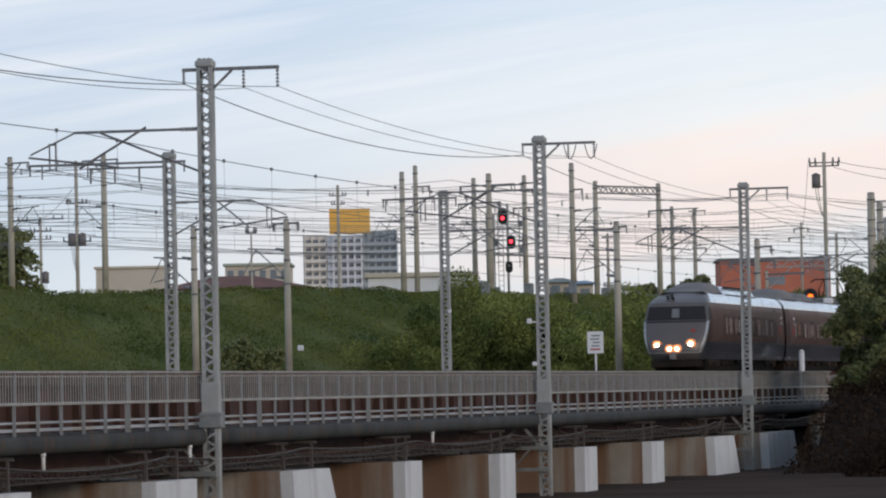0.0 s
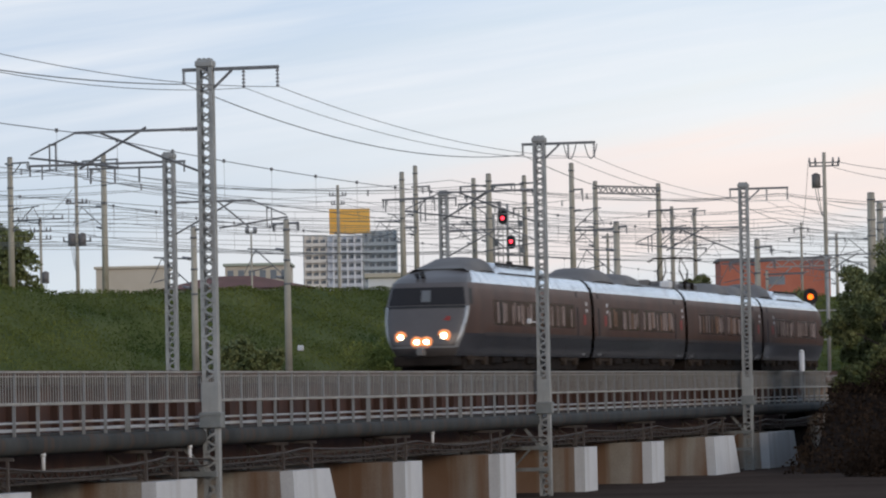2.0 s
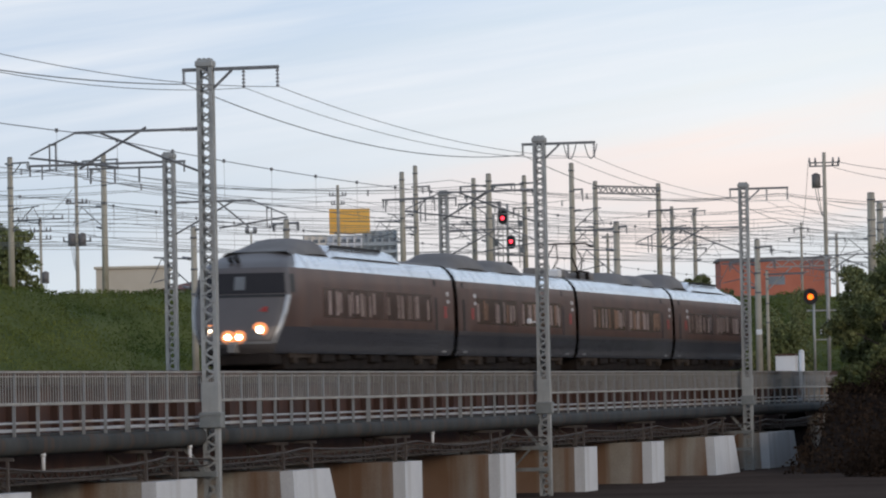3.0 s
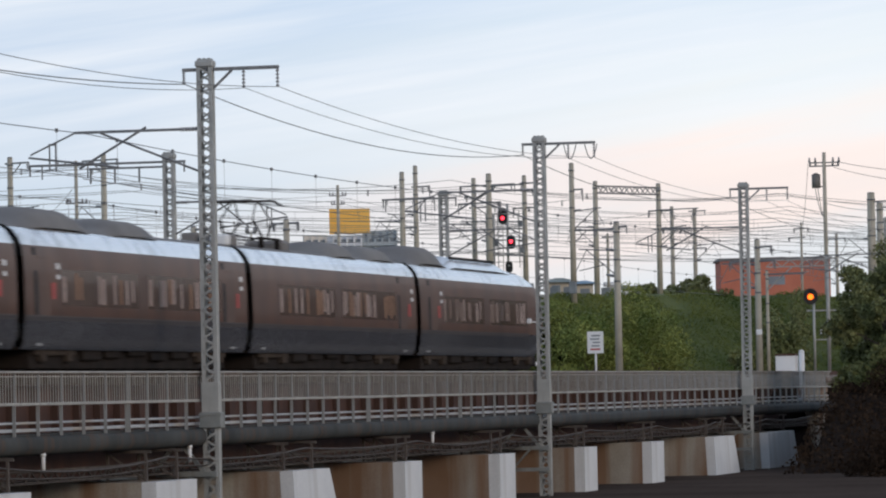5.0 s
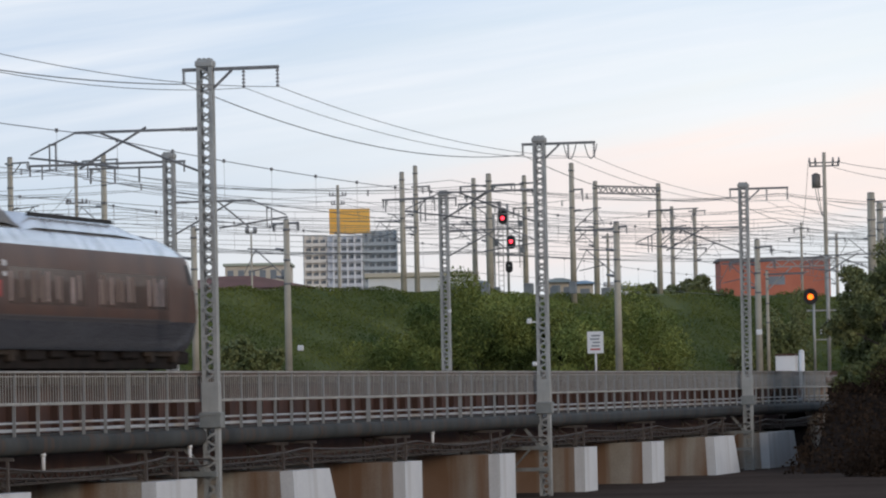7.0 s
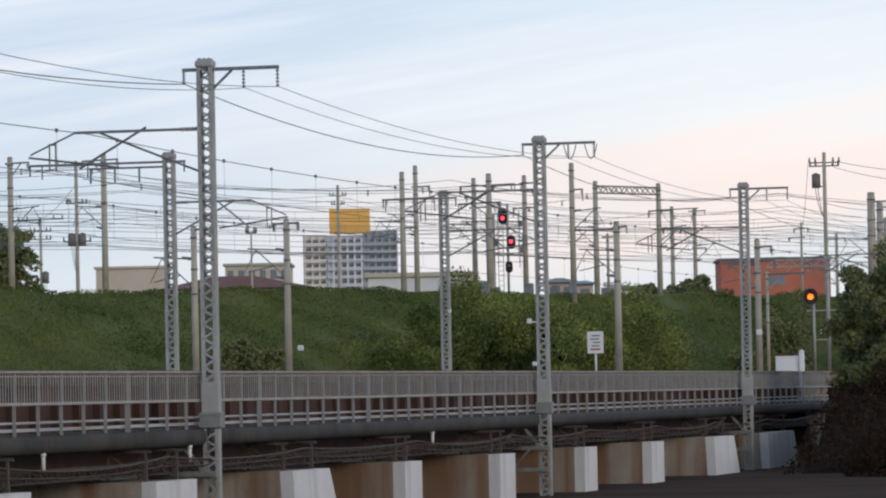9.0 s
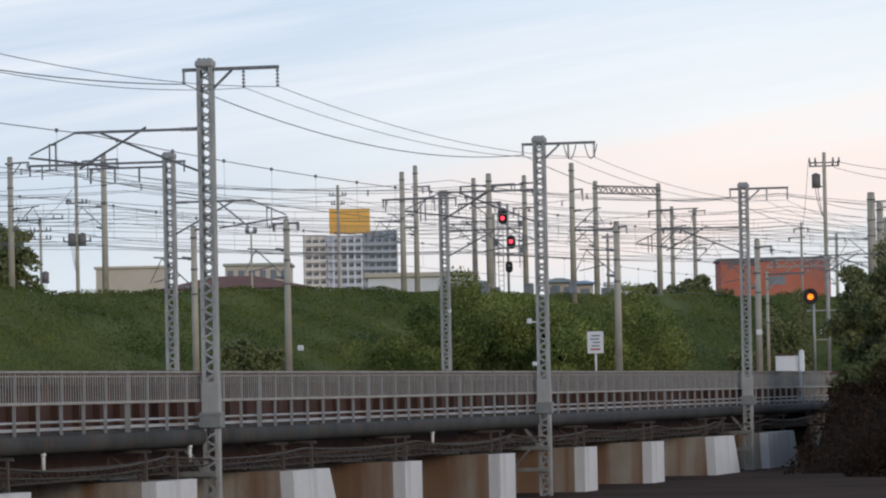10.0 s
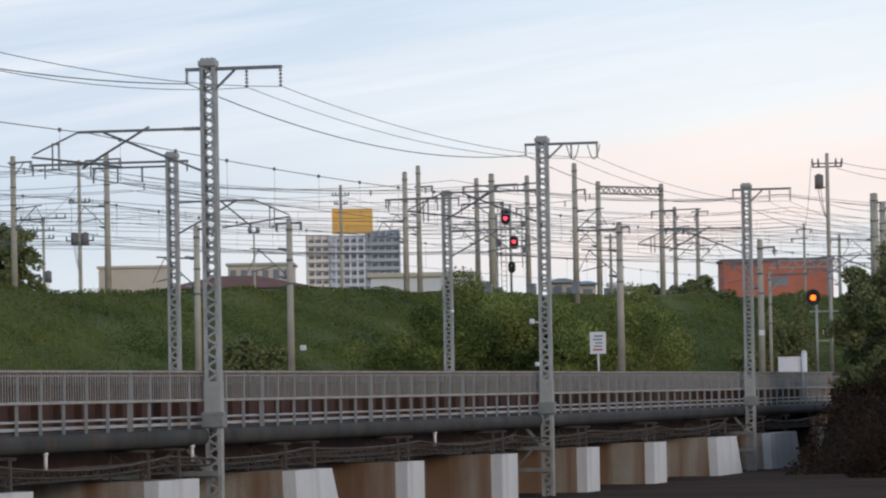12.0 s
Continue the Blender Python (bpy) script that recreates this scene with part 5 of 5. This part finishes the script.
part("lid", bm, RUST, bx, "brown lid")
bm = bmesh.new()
box(bm, -0.515, -0.503, -0.42, 0.42, 0.1, 1.05)
part("door", bm, WHITE, bx)

cy = thing("marker_post", 225.3, 34.55, -1.38, "white round-topped marker post beside the track", "post")
bm = bmesh.new()
rod(bm, (0, 0, 0), (0, 0, 2.25), 0.14, 14)
for i in range(4):
    a, b = i * math.pi / 8, (i + 1) * math.pi / 8
    rod(bm, (0, 0, 2.25 + 0.14 * math.sin(a)), (0, 0, 2.25 + 0.14 * math.sin(b)), 0.14 * math.cos(a), 14, 0.14 * math.cos(b) + 0.001)
part("shaft", bm, WHITE, cy)
bm = bmesh.new()
rod(bm, (0, 0, -0.3), (0, 0, 0.04), 0.22, 14)
part("foot", bm, DUCT, cy)

sg = thing("lineside_sign", 201.0, 40.0, -0.3, "white lineside notice board on a thin white post", "sign")
bm = bmesh.new()
rod(bm, (0.05, 0, -0.4), (0.05, 0, 1.95), 0.045, 8)
part("post", bm, WHITE, sg)
bm = bmesh.new()
box(bm, -0.02, 0.02, -0.36, 0.36, 1.15, 2.12, 0.008)
bd = part("board", bm, WHITE, sg)
for i in range(5):
    bm = bmesh.new()
    box(bm, -0.026, -0.021, -0.22 + 0.03 * (i % 2), 0.22 - 0.05 * (i % 3), 1.30 + i * 0.15, 1.37 + i * 0.15)
    part("text_bar", bm, RED_SIGN if i == 0 else DUCT, bd, "faded text bar")

# ---- buildings ----
TOWER_WALL = surface("tower_pale_wall", (0.78, 0.73, 0.66), (0.84, 0.79, 0.72), 0.05, 0.8)
TOWER_GREY = surface("tower_grey_wall", (0.42, 0.47, 0.50), (0.48, 0.53, 0.56), 0.05, 0.8)
TOWER_PALE = surface("tower_blue_grey_wall", (0.60, 0.62, 0.66), (0.68, 0.70, 0.73), 0.05, 0.8)
ORANGE = surface("orange_rooftop_cladding", (1.0, 0.54, 0.10), (1.0, 0.58, 0.13), 0.08, 0.6)
TOWER_GLASS = surface("tower_window_glass", (0.17, 0.19, 0.21), (0.26, 0.29, 0.32), 0.2, 0.3)
CREAM = surface("cream_render_wall", (0.56, 0.50, 0.40), (0.62, 0.56, 0.46), 0.3, 0.85)
ROOF_TILE = surface("brown_tile_roof", (0.15, 0.07, 0.055), (0.20, 0.095, 0.075), 0.8, 0.8)
BRICK = surface("red_brick_wall", (0.47, 0.15, 0.095), (0.55, 0.19, 0.12), 0.4, 0.85, fine=8)
GREEN_ROOF = surface("pale_green_roof", (0.40, 0.44, 0.36), (0.46, 0.49, 0.40), 0.4, 0.8)


def tower():
    t = thing("apartment_tower", 1646.5, 418.5, -0.3, "tall pale apartment tower with an orange rooftop box", "apartment building", turn=13.1)
    H, F = 58.6, 3.0
    # local y runs to the left, x away
    for name, y0, y1, z1, d, mat in (("left_wing", 8.5, 17.3, H, 1.0, TOWER_WALL), ("centre_wing", -4.5, 8.5, H - 0.6, 0.0, TOWER_PALE), ("right_wing", -17.3, -4.5, H + 1.2, 2.0, TOWER_GREY)):
        bm = bmesh.new()
        box(bm, d, 16, y0 + 0.01, y1 - 0.01, 0, z1, 0.1)
        wing = part(name, bm, mat, t, "apartment wing with balconies")
        floors = int(z1 / F)
        bm = bmesh.new()
        box(bm, d - 1.4, d, y0 + 0.3, y1 - 0.3, 0, 0.2)
        box(bm, d - 1.4, d - 1.25, y0 + 0.3, y1 - 0.3, 0.2, 1.2)
        bal = part("balcony", bm, mat, wing)
        bal.matrix_basis = pose(0, 0, 0.4)
        bm = bmesh.new()
        box(bm, d - 0.03, d + 0.2, -0.9, 0.9, 0.5, 2.5)
        win = part("window", bm, TOWER_GLASS, wing)
        cols = int((y1 - y0 - 1.0) / 2.6)
        first = True
        for i in range(floors):
            if i:
                shared("balcony", bal.data, wing, pose(0, 0, 0.4 + i * F))
            for j in range(cols):
                m = pose(0, y0 + 1.6 + j * 2.6, i * F + 0.3)
                if first:
                    win.matrix_basis, first = m, False
                else:
                    shared("window", win.data, wing, m)
        for j in range(cols + 1):
            bm = bmesh.new()
            q = 0.30 if name == "centre_wing" else 0.14
            box(bm, d - 1.45, d, -q, q, 0, z1)
            fin = part("fin_wall", bm, WHITE if name == "centre_wing" else mat, wing)
            fin.matrix_basis = pose(0, y0 + 0.3 + j * 2.6, 0)
    bm = bmesh.new()
    box(bm, 1, 12, -7.3, 7.4, H + 0.5, H + 9.4, 0.1)
    part("rooftop_box", bm, ORANGE, t, "bright orange rooftop box")
    bm = bmesh.new()
    box(bm, 0.9, 1.3, 5.6, 7.5, H + 0.2, H + 9.45)
    part("corner_column", bm, ORANGE, t)


tower()


def hall(name, x, y, w, d, h, wall, roof, label, turn=13.1, rise=0.0, windows=0, win_z=2.0, category="building"):
    b = thing(name, x, y, -0.3, label, category, "low buildings", turn=turn)
    bm = bmesh.new()
    box(bm, 0, d, -w / 2, w / 2, 0, h, 0.04)
    body = part("wall", bm, wall, b)
    bm = bmesh.new()
    if rise:
        e = 0.6
        vs = [bm.verts.new(p) for p in ((-e, -w / 2 - e, h), (d + e, -w / 2 - e, h), (d + e, w / 2 + e, h), (-e, w / 2 + e, h), (d * 0.4, -w * 0.12, h + rise), (d * 0.4, w * 0.18, h + rise))]
        for f in ((0, 1, 4), (1, 2, 5, 4), (2, 3, 5), (3, 0, 4, 5), (3, 2, 1, 0)):
            bm.faces.new([vs[i] for i in f])
    else:
        box(bm, -0.25, d + 0.25, -w / 2 - 0.25, w / 2 + 0.25, h, h + 0.35, 0.05)
    part("roof", bm, roof, b)
    me = None
    for i in range(windows):
        m = pose(-0.04, -w / 2 + w * (i + 0.5) / windows, h - win_z)
        if me is None:
            bm = bmesh.new()
            box(bm, 0, 0.1, -min(1.2, w / windows * 0.28), min(1.2, w / windows * 0.28), 0, 1.1)
            ob = part("window", bm, TOWER_GLASS, b)
            ob.matrix_basis, me = m, ob.data
        else:
            shared("window", me, b, m)
    return b


hall("warehouse", 574.9, 175.6, 8.8, 14, 16.5, CREAM, CREAM, "plain cream warehouse behind the embankment", 13.1, 0.0, 0, 2.0, "building")
hall("house", 366.1, 102.8, 11.5, 10, 8.5, CREAM, ROOF_TILE, "low house with a brown tiled hip roof", 13.1, 1.1, 3, 2.0, "house")
hall("office_block", 540.1, 148.9, 7.8, 12, 15.4, CREAM, GREEN_ROOF, "cream office block with a pale green roof", 13.1, 0.0, 6, 1.6, "building")
hall("long_shed", 330.7, 78.7, 7.9, 5, 8.1, WHITE, CREAM, "long low white shed beside the yard", 13.1, 0.0, 0, 2.0, "building")
hall("brick_building", 593.8, 94.2, 14.2, 12, 15.9, BRICK, ROOF, "red brick building with a flat roof", 13.1, 0.0, 1, 3.2, "building")

SLATE = surface("grey_green_sheet_roof", (0.20, 0.23, 0.21), (0.27, 0.30, 0.27), 0.4, 0.8)
BLUE_ROOF = surface("faded_blue_sheet_roof", (0.20, 0.32, 0.42), (0.26, 0.38, 0.48), 0.4, 0.8)
hall("yard_hut", 380.0, 86.3, 3.2, 4, 8.75, GREEN_ROOF, SLATE, "low hut with a grey green roof beyond the yard", 13.1, 0.35, 3, 1.6, "hut")
hall("yard_hut", 383.0, 79.1, 2.3, 4, 8.7, CREAM, SLATE, "small cream hut with a grey roof beyond the yard", 13.1, 0.4, 2, 1.5, "hut")
hall("yard_hut", 378.0, 76.0, 1.4, 3, 8.4, CREAM, BLUE_ROOF, "small hut with a faded blue roof beyond the yard", 13.1, 0.3, 1, 1.5, "hut")
hall("yard_hut", 380.0, 74.1, 0.8, 2, 8.2, WHITE, WHITE, "little white hut at the yard edge", 13.1, 0.0, 1, 1.4, "hut")
hall("yard_hut", 376.0, 71.6, 1.6, 2, 7.75, WHITE, SLATE, "little white hut with a grey roof at the yard edge", 13.1, 0.0, 2, 1.4, "hut")

# ---- shrubs and trees ----


def clump(rng, n, centre, radii, lumps=9):
    """Leaf centres filling an uneven heap of lumps."""
    c = []
    cs = [(rng.normal(0, 0.42, 3) * radii, rng.uniform(0.35, 0.62)) for _ in range(lumps)]
    for q, k in cs:
        v = rng.normal(size=(n // lumps, 3))
        v /= np.linalg.norm(v, axis=1)[:, None]
        v *= rng.uniform(0.55, 1.05, (len(v), 1))
        c.append(q + v * radii * k)
    c = np.concatenate(c) + centre
    return c


def bush(x, y, z, rx, rz, n, mat, label, leaf=0.2, group="shrubs"):
    r = np.random.default_rng(int(abs(x * 31 + y * 17)))
    b = thing("bush", x, y, z, label, "bush", group)
    for i in range(5):
        a = i * 1.26
        bm = bmesh.new()
        rod(bm, (0, 0, -0.3), (math.cos(a) * rx * 0.4, math.sin(a) * rx * 0.4, rz * 0.9), 0.05, 5, 0.015)
        part("stem", bm, BARK, b)
    c = clump(r, n, np.array([0, 0, rz * 0.85]), np.array([rx, rx, rz]), 12)
    c = c[c[:, 2] > -0.3]
    part("foliage", leaves(c, leaf, r, 0.5), mat, b)
    return b


def tree(x, y, z, h, r, n, mat, label, leaf=0.2, low=0.35):
    g = np.random.default_rng(int(abs(x * 13 + y * 7)))
    t = thing("tree", x, y, z, label, "tree", "trees")
    bm = bmesh.new()
    rod(bm, (0, 0, -0.4), (0.1, 0.05, h * 0.55), 0.2, 10, 0.11)
    rod(bm, (0.1, 0.05, h * 0.55), (0.0, 0.1, h * 0.92), 0.11, 8, 0.03)
    part("trunk", bm, BARK, t)
    heads = []
    for i in range(14):
        a, k = i * 2.4, low + (0.95 - low) * i / 13
        reach = r * (1.0 - 0.55 * abs(k - 0.55) / 0.45) * g.uniform(0.55, 0.95)
        e = Vector((math.cos(a) * reach, math.sin(a) * reach, h * k + reach * 0.25))
        bm = bmesh.new()
        rod(bm, (0.05, 0.03, h * k * 0.85), e, 0.06, 6, 0.015)
        part("limb", bm, BARK, t)
        heads.append(e)
    c = np.concatenate([clump(g, n // 14, np.array(e), np.array([r * 0.42, r * 0.42, r * 0.36]), 6) for e in heads])
    part("crown", leaves(c, leaf, g, 0.3), mat, t)
    return t


bush(254.7, 61.7, 0.1, 2.40, 1.68, 12000, LEAF, "leafy green shrub growing on the embankment", 0.10)
bush(257.1, 60.3, 0.5, 2.28, 1.90, 12000, LEAF, "leafy green shrub growing on the embankment", 0.10)
bush(255.7, 57.5, 0.5, 3.00, 2.58, 12000, LEAF, "leafy green shrub growing on the embankment", 0.10)
bush(256.1, 55.5, 0.3, 2.64, 2.24, 12000, LEAF, "leafy green shrub growing on the embankment", 0.10)
bush(256.6, 53.3, 0.4, 2.76, 2.46, 12000, LEAF, "leafy green shrub growing on the embankment", 0.10)
bush(253.1, 50.6, -0.1, 2.16, 1.79, 12000, LEAF, "leafy green shrub growing on the embankment", 0.10)
bush(257.5, 49.4, 0.2, 2.64, 1.90, 12000, LEAF, "leafy green shrub growing on the embankment", 0.10)
bush(270.7, 50.2, 0.4, 2.16, 1.68, 12000, LEAF, "leafy green shrub growing on the embankment", 0.10)
bush(268.6, 59.4, 2.5, 2.64, 1.46, 12000, LEAF, "leafy green shrub growing on the embankment", 0.10)
bush(279.0, 58.8, 3.2, 2.40, 1.12, 12000, LEAF, "leafy green shrub growing on the embankment", 0.10)
bush(216.8, 61.0, -0.3, 1.3, 1.4, 4000, DARK_LEAF, "dark green shrub at the embankment foot", 0.14)
bush(217.1, 59.8, -0.3, 1.2, 1.0, 4000, DARK_LEAF, "dark green shrub at the embankment foot", 0.14)
bush(267.4, 42.5, -0.2, 1.5, 2.1, 4000, DARK_LEAF, "dark green shrub at the embankment foot", 0.14)
bush(271.5, 42.2, -0.2, 1.4, 1.9, 4000, DARK_LEAF, "dark green shrub at the embankment foot", 0.14)
bush(265.1, 43.5, -0.2, 1.2, 1.0, 4000, DARK_LEAF, "dark green shrub at the embankment foot", 0.14)
bush(366.1, 67.8, 5.2, 2.0, 1.15, 2600, DARK_LEAF, "rounded dark green tree clump beyond the yard", 0.25)
bush(368.5, 66.4, 5.2, 2.1, 1.4, 2600, DARK_LEAF, "rounded dark green tree clump beyond the yard", 0.25)
bush(370.9, 64.8, 5.2, 2.1, 1.35, 2600, DARK_LEAF, "rounded dark green tree clump beyond the yard", 0.25)
tree(314.3, 104.8, 5.2, 5.6, 2.2, 5600, DARK_LEAF, "dark green tree on the embankment top", 0.24, 0.2)
tree(315.8, 107.3, 5.2, 6.4, 2.4, 5600, DARK_LEAF, "dark green tree on the embankment top", 0.24, 0.2)
tree(208.0, 28.0, -1.8, 6.0, 2.4, 26000, DARK_LEAF, "dark leafy tree on the river bank", 0.12, 0.15)
tree(213.9, 27.0, -1.8, 7.4, 3.0, 14000, DARK_LEAF, "dark leafy tree on the river bank", 0.12, 0.15)
tree(215.0, 29.9, -1.6, 5.6, 1.7, 14000, DARK_LEAF, "dark leafy tree on the river bank", 0.12, 0.15)
# Brush added to fill the shaded bank, dark by its own colour.
bush(209.9, 29.0, -3.6, 1.9, 1.9, 11000, BRUSH, "brush on the river bank, coloured near-black brown for shade", 0.08, "bank brush")
bush(207.3, 27.5, -3.8, 2.2, 2.0, 11000, BRUSH, "brush on the river bank, coloured near-black brown for shade", 0.08, "bank brush")
bush(221.0, 29.6, -1.9, 1.2, 1.5, 11000, BRUSH, "brush on the river bank, coloured near-black brown for shade", 0.08, "bank brush")
bush(184.1, 24.0, -4.8, 2.0, 1.5, 11000, BRUSH, "brush on the river bank, coloured near-black brown for shade", 0.08, "bank brush")

motions()
